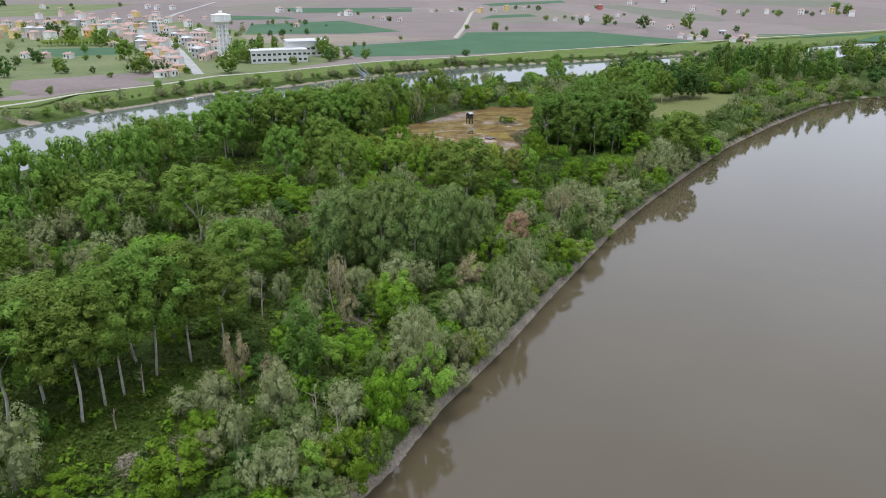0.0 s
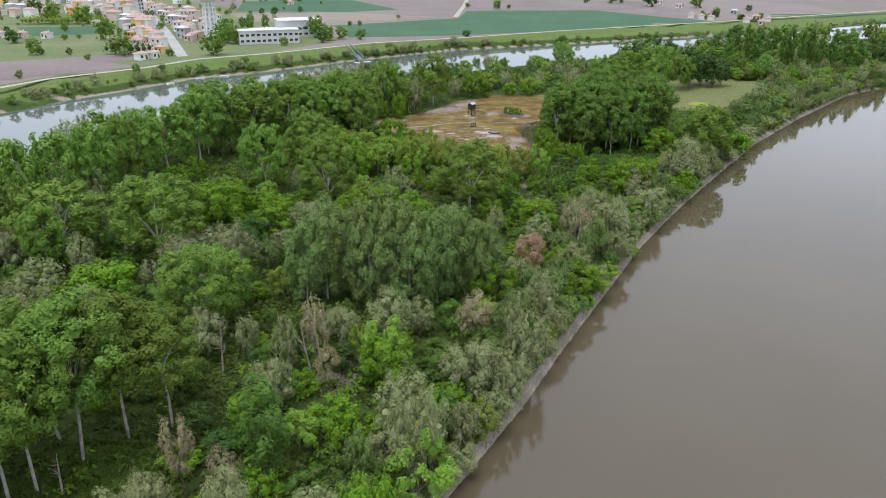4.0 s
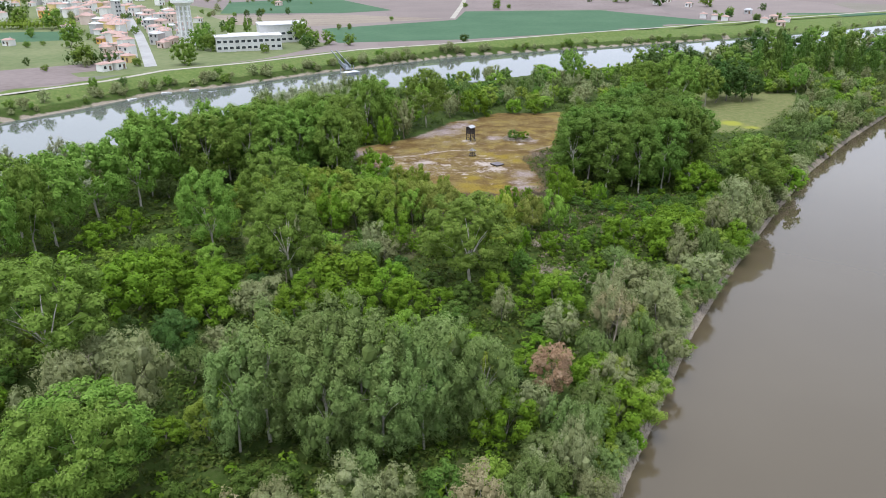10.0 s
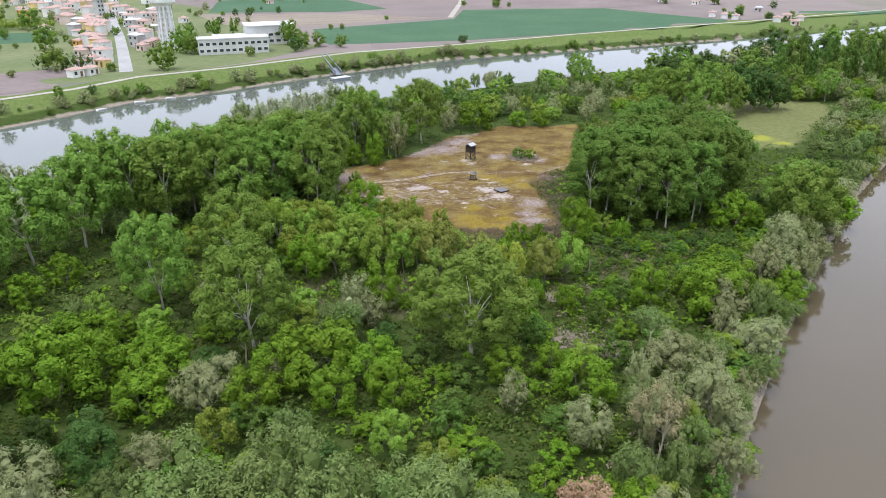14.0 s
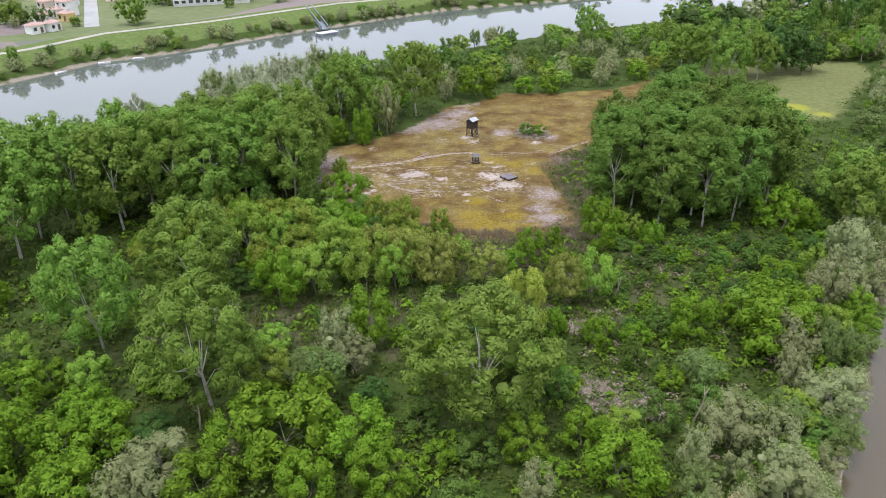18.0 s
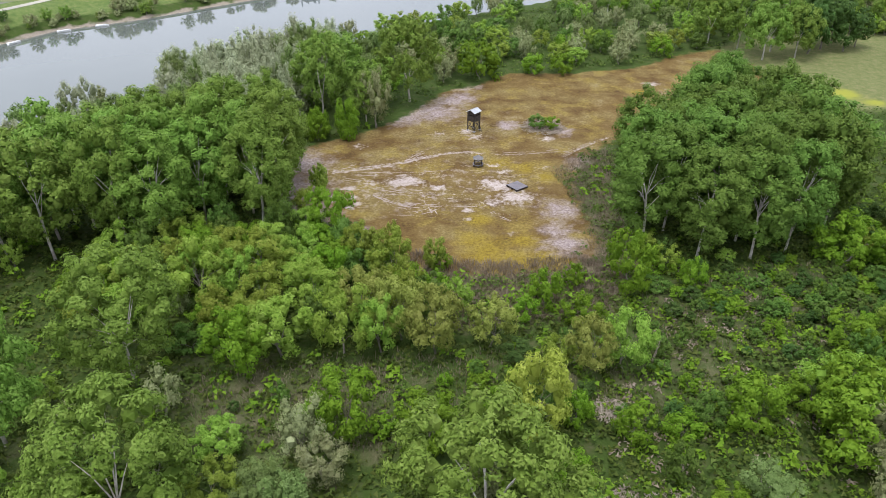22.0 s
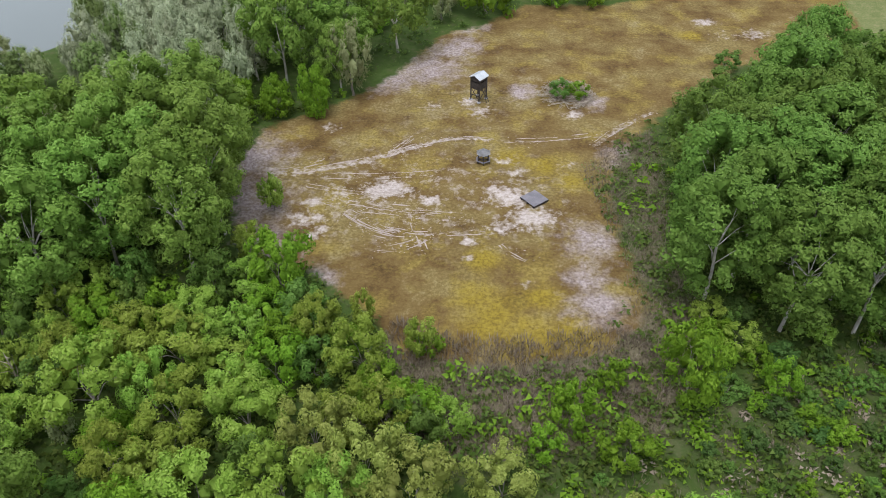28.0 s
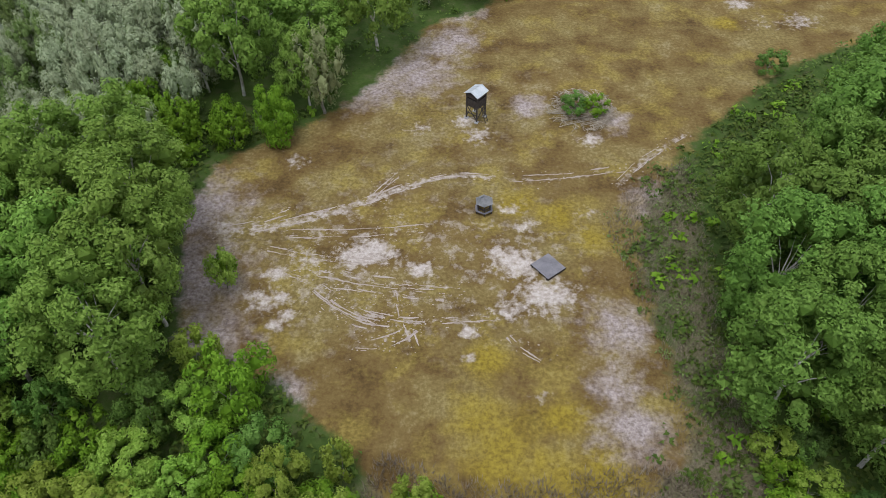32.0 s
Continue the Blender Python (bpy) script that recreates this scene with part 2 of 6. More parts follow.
DRY_EDGE = [(18, 196), (24, 203), (30, 207), (29, 195), (27, 180), (28, 168), (24, 159), (20, 164), (21, 180)]
MEADOW = [(70, 244), (80, 226), (92, 228), (108, 250), (122, 268), (126, 284), (110, 290), (92, 284), (72, 272)]


def along(line, y):
    """The x of a river line at y."""
    return np.interp(y, [q[1] for q in line], [q[0] for q in line])


def off_line(line, x, y):
    """The distance from a line, for arrays of places."""
    best = np.full(np.shape(x), 1e9)
    for (ax, ay), (bx, by) in zip(line, line[1:]):
        dx, dy = bx - ax, by - ay
        s = np.clip(((x - ax) * dx + (y - ay) * dy) / (dx * dx + dy * dy), 0, 1)
        best = np.minimum(best, np.hypot(x - ax - s * dx, y - ay - s * dy))
    return best


def within(area, x, y):
    """The distance inside a closed outline, negative outside."""
    x, y = np.asarray(x, float), np.asarray(y, float)
    odd = np.zeros(x.shape, bool)
    for (ax, ay), (bx, by) in zip(area, area[1:] + area[:1]):
        cross = (ay > y) != (by > y)
        odd ^= cross & (x < (bx - ax) * (y - ay) / ((by - ay) or 1e-9) + ax)
    d = off_line(area + area[:1], x, y)
    return np.where(odd, d, -d)


def smooth(a, b, v):
    s = np.clip((v - a) / (b - a), 0, 1)
    return s * s * (3 - 2 * s)


def ground_height(x, y):
    x, y = np.asarray(x, float), np.asarray(y, float)
    ripple = 0.25 * np.sin(x * 0.21 + 1.3 * np.sin(y * 0.13)) * np.sin(y * 0.17 + x * 0.05)
    east, west, far = (x - along(line, y) for line in (SHORE_EAST, SHORE_WEST, BANK_FAR))
    d_east, d_west, d_far = (off_line(line, x, y) for line in (SHORE_EAST, SHORE_WEST, BANK_FAR))
    shore = np.minimum(d_east, d_west)
    island = WATER + np.interp(shore, [0, 0.8, 1.8, 4.0, 12], [0, 0.5, 1.4, 2.7, 3.0]) + ripple * smooth(5, 14, shore) * 0.5
    bed = WATER - np.minimum(0.28 * np.minimum(np.minimum(d_east, d_west), d_far), 3.5)
    crest = off_line(LEVEE, x, y)
    main = WATER + np.interp(d_far, [0, 1.5, 4, 9], [0, 0.9, 2.0, 3.0]) + 2.2 * (1 - smooth(2.2, 12, crest))
    beyond = WATER + np.interp(east - 420, [0, 8], [0, 3])
    z = np.where(far < 0, main, np.where(west < 0, bed, np.where(east < 0, island, np.where(east < 420, bed, beyond))))
    return z


def height_at(x, y):
    return float(ground_height(np.array([x]), np.array([y]))[0])


# wheel tracks: a start, a place on the way and an end
WHEELS = [(-20.4, 194.9, -12.8, 197.6, -3.6, 202.0), (-3.6, 202.0, 1.2, 203.6, 6.4, 203.4), (7.8, 203.3, 14.4, 203.2, 22.3, 204.9), (20.8, 202.0, 25.5, 207.1, 30.7, 211.4),
          (-23.8, 195.6, -20.0, 196.8, -16.6, 198.6), (-8.6, 199.6, -7.1, 201.7, -5.1, 204.5), (-16.4, 194.4, -9.2, 194.5, -1.4, 195.0), (-18.3, 192.5, -12.1, 191.0, -5.1, 190.7),
          (-15.5, 188.7, -8.5, 186.6, 0.9, 185.2), (-13.5, 189.6, -6.2, 187.6, 1.5, 186.9), (-12.5, 186.8, -9.6, 184.4, -5.3, 182.1), (-11.4, 184.8, -8.2, 182.6, -4.4, 181.7),
          (-8.0, 183.8, -2.9, 182.4, 5.5, 182.7), (-4.7, 186.4, -4.0, 183.4, -2.6, 178.8), (-8.5, 179.9, -5.1, 180.0, -2.5, 182.0), (6.9, 180.8, 8.2, 179.4, 10.0, 178.1)]


def bent(ax, ay, mx, my, bx, by, n=16):
    """A curve from a over m to b."""
    cx, cy = 2 * mx - (ax + bx) / 2, 2 * my - (ay + by) / 2
    return [((1 - q) ** 2 * ax + 2 * q * (1 - q) * cx + q * q * bx, (1 - q) ** 2 * ay + 2 * q * (1 - q) * cy + q * q * by) for q in np.linspace(0, 1, n)]


TRACKS = [bent(*w) for w in WHEELS]
PALE = [(-8.7, 191.1, 2.6, 1.0), (-2.2, 189.2, 1.6, 0.9), (2.7, 181.0, 1.1, 1.0), (8.2, 189.8, 3.2, 0.9), (10.8, 185.5, 3.4, 0.9), (6.2, 191.3, 1.6, 0.9), (6.9, 183.7, 2.2, 0.7), (3.2, 214.3, 1.8, 0.9), (-2.5, 212.8, 2.4, 0.5), (4.7, 211.5, 2.4, 0.6), (18.8, 210.3, 1.8, 0.8), (7.8, 198.0, 1.8, 0.6), (9.4, 195.4, 1.6, 0.7), (-16.3, 185.4, 1.3, 1.0), (-15.1, 183.4, 1.0, 1.0), (-17.1, 188.7, 1.5, 0.9), (-7.1, 191.9, 2.6, 1.0), (46.5, 243.4, 2.4, 0.8), (54.0, 238.2, 3.4, 0.6), (-18.0, 185.2, 2.4, 0.7), (-16.2, 182.0, 1.2, 0.8), (-23.2, 195.2, 3.0, 0.5), (-14.1, 190.5, 3.0, 0.5), (2.7, 178.1, 0.8, 0.8), (9.3, 173.9, 0.9, 0.7), (9.2, 195.0, 1.6, 0.5), (48.6, 237.7, 4, 0.35), (16.4, 197.3, 1.6, 0.5), (-17.3, 206.6, 2.2, 0.5)]
LILAC = [(-27.5, 198.5, 7), (-25.5, 187.9, 7), (-23.8, 178.9, 7), (-9.5, 221.8, 6), (-3.6, 225.2, 7), (0.7, 232.2, 5), (2.5, 234.0, 4), (17.3, 181.2, 4), (16.8, 170.4, 4), (16.1, 174.7, 3), (24.5, 199.1, 4), (11.5, 217.3, 3), (21.7, 214.5, 3), (-14.4, 174.3, 3), (3.6, 241.8, 4)]
YELLOW = [(5.3, 168.8, 5.5), (8.4, 166.3, 5), (3.1, 171.6, 3.5), (11.1, 171.7, 3), (8.7, 198.9, 3.5), (12.8, 196.7, 3.5), (16.7, 193.5, 3), (13.7, 165.7, 4), (4.5, 177.7, 3), (42.6, 237.7, 2.5)] + [(88, 237, 4.5), (92, 231, 3)]


def steps(*spans):
    out = []
    for a, b, n in spans:
        out += list(np.linspace(a, b, n, endpoint=False))
    return np.array(out + [spans[-1][1]])


def grown(a, b, n, power):
    return a + (b - a) * np.linspace(0, 1, n) ** power


def make_ground():
    xs = np.concatenate([-grown(150, 4300, 26, 2.2)[::-1][:-1], steps((-150, -32, 48), (-32, 76, 180), (76, 175, 36)), grown(175, 4300, 26, 2.2)[1:]])
    ys = np.concatenate([-grown(20, 700, 12, 2.0)[::-1][:-1], steps((-20, 156, 80), (156, 262, 176), (262, 470, 64)), grown(470, 4600, 34, 2.2)[1:]])
    gx, gy = np.meshgrid(xs, ys)
    x, y = gx.ravel(), gy.ravel()
    z = ground_height(x, y)
    rows, cols = len(ys), len(xs)
    k = (np.arange(rows - 1)[:, None] * cols + np.arange(cols - 1)[None, :]).ravel()
    faces = np.stack([k, k + 1, k + cols + 1, k + cols], 1)
    me = bpy.data.meshes.new("ground")
    me.from_pydata(np.stack([x, y, z], 1).tolist(), [], faces.tolist())
    me.polygons.foreach_set("use_smooth", np.ones(len(faces), bool))

    def store(name, values):
        me.attributes.new(name, "FLOAT", "POINT").data.foreach_set("value", values.astype(np.float32))

    inside = within(CLEARING, x, y)
    store("clearing", smooth(-3.0, 3.0, inside))
    store("meadow", smooth(-8, 4, within(MEADOW, x, y)))
    shore = np.minimum(off_line(SHORE_EAST, x, y), np.minimum(off_line(SHORE_WEST, x, y), off_line(BANK_FAR, x, y)))
    store("bank", 1 - smooth(0.2, 1.9, shore))
    store("farmland", np.where(x < along(BANK_FAR, y), smooth(14, 22, off_line(LEVEE, x, y)), 0) * (x < along(LEVEE, y)))
    store("levee_grass", np.where(x < along(BANK_FAR, y), smooth(3, 8, shore), 0.0))
    sand = np.zeros(x.shape)
    near = inside > -4
    for k, line in enumerate(TRACKS):
        wide = (0.7, 0.55, 0.4, 0.6)[k] if k < 4 else 0.45
        d = off_line(line, x[near], y[near])
        sand[near] = np.maximum(sand[near], ((0.66, 0.62, 0.36, 0.5)[k] if k < 4 else 0.36) * np.exp(-(d / wide) ** 2))
    for bx, by, r, strength in PALE:
        sand[near] = np.maximum(sand[near], strength * np.exp(-(np.hypot(x[near] - bx, (y[near] - by) * 1.3) / r) ** 2))
    store("sand", sand)
    worn = np.exp(-(((x + 9) / 17) ** 2 + ((y - 190) / 11) ** 2)) + 0.8 * np.exp(-(((x - 9) / 8) ** 2 + ((y - 188) / 7) ** 2)) + 0.45 * np.exp(-(((x - 4) / 22) ** 2 + ((y - 214) / 20) ** 2))
    store("worn", np.where(inside > -3, worn, 0))
    lilac, ochre = np.zeros(x.shape), np.zeros(x.shape)
    for bx, by, r in LILAC:
        lilac = np.maximum(lilac, np.exp(-(np.hypot(x - bx, y - by) / r) ** 2))
    for bx, by, r in YELLOW:
        ochre = np.maximum(ochre, np.exp(-(np.hypot(x - bx, y - by) / r) ** 2))
    store("lilac", lilac)
    store("ochre", ochre)
    store("dry", np.maximum(np.maximum(0.28 * smooth(-10, 5, within(DRY_EAST, x, y)), 0.35 * smooth(-6, 4, within(DRY_WEST, x, y))), 0.8 * smooth(-4, 2, within(DRY_SOUTH, x, y))) + 0.16 * smooth(-4, 3, np.maximum(within(OPEN_EAST, x, y), within(OPEN_WEST, x, y))) + 0.6 * smooth(-3, 2, within(DRY_EDGE, x, y)))
    store("rim", np.exp(-(inside / 4.0) ** 2))
    ob = new("ground", me)
    me.materials.append(ground_material())
    return tagged(ob, "green island ground, bare mossy clearing and flat farmland", "ground", kind="structure")


def ground_material():
    m, t, p = material("earth, moss and grass", 0.95)
    p.inputs["Specular IOR Level"].default_value = 0.1

    def mask(name, low=0.35, high=0.65, scale=0.5, wobble=0.5):
        a = t.nodes.new("ShaderNodeAttribute")
        a.attribute_name = name
        n = calc(t, "MULTIPLY", calc(t, "SUBTRACT", noise_out(t, scale, 8, 0.65), 0.5), wobble * 2)
        v = calc(t, "ADD", a.outputs["Fac"], n)
        return calc(t, "DIVIDE", calc(t, "SUBTRACT", v, low), high - low, True)

    n_big, n_mid, n_fine = noise_out(t, 0.09, 5), noise_out(t, 0.6, 8, 0.7), noise_out(t, 4.0, 6, 0.7)
    wood_floor = mixed(t, n_fine, ramp(t, n_mid, (0.35, (0.032, 0.049, 0.010)), (0.5, (0.058, 0.088, 0.018)), (0.66, (0.105, 0.092, 0.046))), (0.036, 0.064, 0.012))
    dry_floor = ramp(t, n_fine, (0.3, (0.075, 0.068, 0.034)), (0.5, (0.122, 0.104, 0.060)), (0.7, (0.205, 0.172, 0.118)))
    wood_floor = mixed(t, mask("dry", 0.35, 0.75, 0.25, 0.5), wood_floor, dry_floor)
    n_patch, n_crumb = noise_out(t, 0.20, 6, 0.58), noise_out(t, 2.4, 8, 0.68)
    moss = ramp(t, calc(t, "ADD", calc(t, "MULTIPLY", n_patch, 0.60), calc(t, "MULTIPLY", n_crumb, 0.40)),
                (0.35, (0.066, 0.039, 0.015)), (0.46, (0.112, 0.071, 0.024)), (0.56, (0.154, 0.106, 0.037)), (0.68, (0.258, 0.205, 0.130)))
    moss = mixed(t, ramp(t, noise_out(t, 0.10, 5), (0.46, (0, 0, 0)), (0.62, (0.5, 0.5, 0.5))), moss, ramp(t, n_crumb, (0.35, (0.120, 0.094, 0.030)), (0.62, (0.250, 0.200, 0.078))))
    moss = mixed(t, ramp(t, noise_out(t, 0.16, 9, 0.66), (0.51, (0, 0, 0)), (0.62, (0.5, 0.5, 0.5))), moss, ramp(t, n_crumb, (0.35, (0.150, 0.112, 0.022)), (0.62, (0.300, 0.230, 0.055))))
    golden = ramp(t, n_crumb, (0.32, (0.13, 0.090, 0.014)), (0.62, (0.285, 0.212, 0.022)))
    moss = mixed(t, calc(t, "MULTIPLY", mask("ochre", 0.35, 1.0, 0.35, 0.75), 0.75), moss, golden)
    stony = ramp(t, n_crumb, (0.36, (0.165, 0.128, 0.118)), (0.62, (0.40, 0.335, 0.320)))
    moss = mixed(t, calc(t, "MULTIPLY", mask("lilac", 0.32, 1.05, 0.5, 1.0), 0.85), moss, stony)
    pale_sand = ramp(t, n_crumb, (0.32, (0.27, 0.215, 0.180)), (0.62, (0.50, 0.44, 0.40)))
    chips = ramp(t, noise_out(t, 0.55, 14, 0.72), (0.52, (0, 0, 0)), (0.585, (1, 1, 1)))
    moss = mixed(t, calc(t, "MULTIPLY", mask("worn", 0.25, 0.9, 0.3, 0.5), calc(t, "MULTIPLY", chips, 0.34)), moss, pale_sand)
    moss = mixed(t, calc(t, "MULTIPLY", mask("sand", 0.34, 0.80, 1.1, 0.95), 0.88), moss, pale_sand)
    meadow = mixed(t, mask("ochre", 0.3, 0.8, 0.3, 0.5), ramp(t, calc(t, "ADD", calc(t, "MULTIPLY", n_mid, 0.5), calc(t, "MULTIPLY", n_fine, 0.5)), (0.34, (0.075, 0.100, 0.028)), (0.5, (0.140, 0.155, 0.055)), (0.64, (0.225, 0.195, 0.100))), (0.25, 0.26, 0.04))
    mud = ramp(t, n_fine, (0.3, (0.15, 0.122, 0.090)), (0.7, (0.34, 0.295, 0.235)))
    levee = ramp(t, n_mid, (0.35, (0.075, 0.12, 0.03)), (0.55, (0.12, 0.16, 0.045)), (0.72, (0.18, 0.175, 0.08)))
    turn = node(t, "Mapping", Scale=(0.010, 0.0035, 1.0), Rotation=(0, 0, radians(24)))
    t.links.new(t.nodes.new("ShaderNodeNewGeometry").outputs["Position"], turn.inputs[0])
    cells = t.nodes.new("ShaderNodeTexVoronoi")
    cells.distance, cells.voronoi_dimensions = "CHEBYCHEV", "2D"
    cells.inputs["Scale"].default_value = 1.0
    t.links.new(turn.outputs[0], cells.inputs["Vector"])
    apart = t.nodes.new("ShaderNodeSeparateColor")
    t.links.new(cells.outputs["Color"], apart.inputs[0])
    parcel = ramp(t, apart.outputs[0], (0.0, (0.185, 0.150, 0.140)), (0.30, (0.225, 0.188, 0.172)), (0.52, (0.175, 0.145, 0.138)), (0.66, (0.165, 0.168, 0.115)), (0.80, (0.205, 0.185, 0.165)), (0.90, (0.095, 0.140, 0.075)))
    parcel.node.color_ramp.interpolation = "CONSTANT"
    tilled = mixed(t, 0.55, parcel, mixed(t, noise_out(t, 0.03, 6), (0.14, 0.120, 0.110), (0.27, 0.230, 0.205)))
    colour = mixed(t, mask("meadow", 0.35, 0.65, 0.2, 0.4), wood_floor, meadow)
    colour = mixed(t, mask("clearing", 0.36, 0.64, 0.45, 0.6), colour, moss)
    colour = mixed(t, mask("levee_grass", 0.3, 0.7, 0.3, 0.3), colour, levee)
    colour = mixed(t, mask("farmland", 0.45, 0.55, 0.05, 0.05), colour, tilled)
    colour = mixed(t, mask("bank", 0.35, 0.65, 0.6, 0.4), colour, mud)
    t.links.new(colour, p.inputs["Base Color"])
    bumped(t, p, n_fine, 0.6, 0.12)
    return m


ground = make_ground()


def make_water(name, label, dark, light, west, east):
    """A water sheet between two lines that run hidden under the banks."""
    m, t, p = material(label, 0.04)
    p.inputs["IOR"].default_value = 1.5
    t.links.new(ramp(t, noise_out(t, 0.012, 4), (0.3, dark), (0.7, light)), p.inputs["Base Color"])
    stretch = node(t, "Mapping", Scale=(0.5, 0.22, 1.0), Rotation=(0, 0, radians(-32)))
    t.links.new(t.nodes.new("ShaderNodeNewGeometry").outputs["Position"], stretch.inputs[0])
    bumped(t, p, noise_out(t, 1.0, 3, 0.5, stretch.outputs[0]), 0.10, 0.05)
    ys = np.concatenate([np.linspace(-420, 520, 60), np.linspace(560, 2150, 20)])
    verts = [(float(along(line, y)) + shift, float(y), WATER) for y in ys for line, shift in (west, east)]
    me = bpy.data.meshes.new(name)
    me.from_pydata(verts, [], [(2 * k, 2 * k + 1, 2 * k + 3, 2 * k + 2) for k in range(len(ys) - 1)])
    me.materials.append(m)
    return tagged(new(name, me), label, "river", kind="structure")


make_water("river_water", "calm silty brown water of the wide river", (0.078, 0.061, 0.036), (0.097, 0.078, 0.048), (SHORE_EAST, -14), (SHORE_EAST, 440))
make_water("channel_water", "calm grey-green water of the side channel", (0.100, 0.113, 0.100), (0.118, 0.132, 0.118), (BANK_FAR, -10), (SHORE_WEST, 14))


# ---- mesh helpers ----
def part(name, bm, mat, parent, label=""):
    """Links a bmesh as one mesh object under a thing or a part."""
    me = bpy.data.meshes.new(name)
    bm.to_mesh(me)
    bm.free()
    return mesh_part(name, me, mat, parent, label)


def mesh_part(name, me, mat, parent, label=""):
    if mat and not me.materials:
        me.materials.append(mat)
    ob = new(name, me)
    ob.parent = parent
    if label:
        ob["label"] = label
    return ob


def thing(name, label, category, place, group="", kind=""):
    root = new(name)
    root.empty_display_size = 0.3
    root.matrix_world = place
    return tagged(root, label, category, group, kind)


def box(size, at=(0, 0, 0), turn=0.0, bevel=0.0, bm=None):
    own = bmesh.new()
    bmesh.ops.create_cube(own, size=1.0, matrix=pose(*at, 0, 0, turn) @ Matrix.Diagonal((*size, 1)))
    if bevel:
        bmesh.ops.bevel(own, geom=own.edges[:], offset=bevel, segments=1, affect="EDGES")
    if bm is None:
        return own
    me = bpy.data.meshes.new("piece")
    own.to_mesh(me)
    own.free()
    bm.from_mesh(me)
    bpy.data.meshes.remove(me)
    return bm


def beam(a, b, thick, deep=None):
    """A square bar from a to b."""
    a, b = Vector(a), Vector(b)
    bm = bmesh.new()
    turn = (b - a).to_track_quat("Z", "Y").to_matrix().to_4x4()
    bmesh.ops.create_cube(bm, size=1.0, matrix=Matrix.Translation((a + b) / 2) @ turn @ Matrix.Diagonal((thick, deep or thick, (b - a).length, 1)))
    return bm


def tube(points, radii, sides=6):
    """The vertices and faces of a bent tapered limb."""
    verts, faces = [], []
    for i, (q, r) in enumerate(zip(points, radii)):
        q = Vector(q)
        way = (Vector(points[min(i + 1, len(points) - 1)]) - Vector(points[max(i - 1, 0)])).normalized()
        u = way.orthogonal().normalized()
        v = way.cross(u)
        for s in range(sides):
            a = 2 * math.pi * s / sides
            verts.append(tuple(q + (u * math.cos(a) + v * math.sin(a)) * r))
    for i in range(len(points) - 1):
        for s in range(sides):
            n = (s + 1) % sides
            faces.append((i * sides + s, i * sides + n, (i + 1) * sides + n, (i + 1) * sides + s))
    return verts, faces


def joined(name, pieces, mat):
    verts, faces = [], []
    for v, f in pieces:
        k = len(verts)
        if k:
            near = min(range(len(pieces[0][0])), key=lambda i: (Vector(verts[i]) - Vector(v[0])).length)
            faces.append((near, k, k + 1))
        verts += v
        faces += [tuple(i + k for i in q) for q in f]
    me = bpy.data.meshes.new(name)
    me.from_pydata(verts, [], faces)
    me.materials.append(mat)
    return me


def ring_wall(r0, r1, z0, z1, sides=24, cap=True):
    bm = bmesh.new()
    bmesh.ops.create_cone(bm, cap_ends=cap, segments=sides, radius1=r0, radius2=r1, depth=z1 - z0, matrix=pose(0, 0, (z0 + z1) / 2))
    return bm


# ---- trees ----
ICO = np.array([(0, 0, 1), *[(0.894 * math.cos(a), 0.894 * math.sin(a), 0.447) for a in np.arange(5) * 2 * math.pi / 5],
                *[(0.894 * math.cos(a), 0.894 * math.sin(a), -0.447) for a in (np.arange(5) + 0.5) * 2 * math.pi / 5], (0, 0, -1)])
ICO_FACES = np.array([(0, 1 + i, 1 + (i + 1) % 5) for i in range(5)] + [(1 + i, 6 + i, 1 + (i + 1) % 5) for i in range(5)]
                     + [(1 + (i + 1) % 5, 6 + i, 6 + (i + 1) % 5) for i in range(5)] + [(11, 6 + (i + 1) % 5, 6 + i) for i in range(5)])


OCTA = np.array([(1, 0, 0), (0, 1, 0), (-1, 0, 0), (0, -1, 0), (0, 0, 1), (0, 0, -1)]) * 1.15
OCTA_FACES = np.array([(k, (k + 1) % 4, 4) for k in range(4)] + [((k + 1) % 4, k, 5) for k in range(4)])


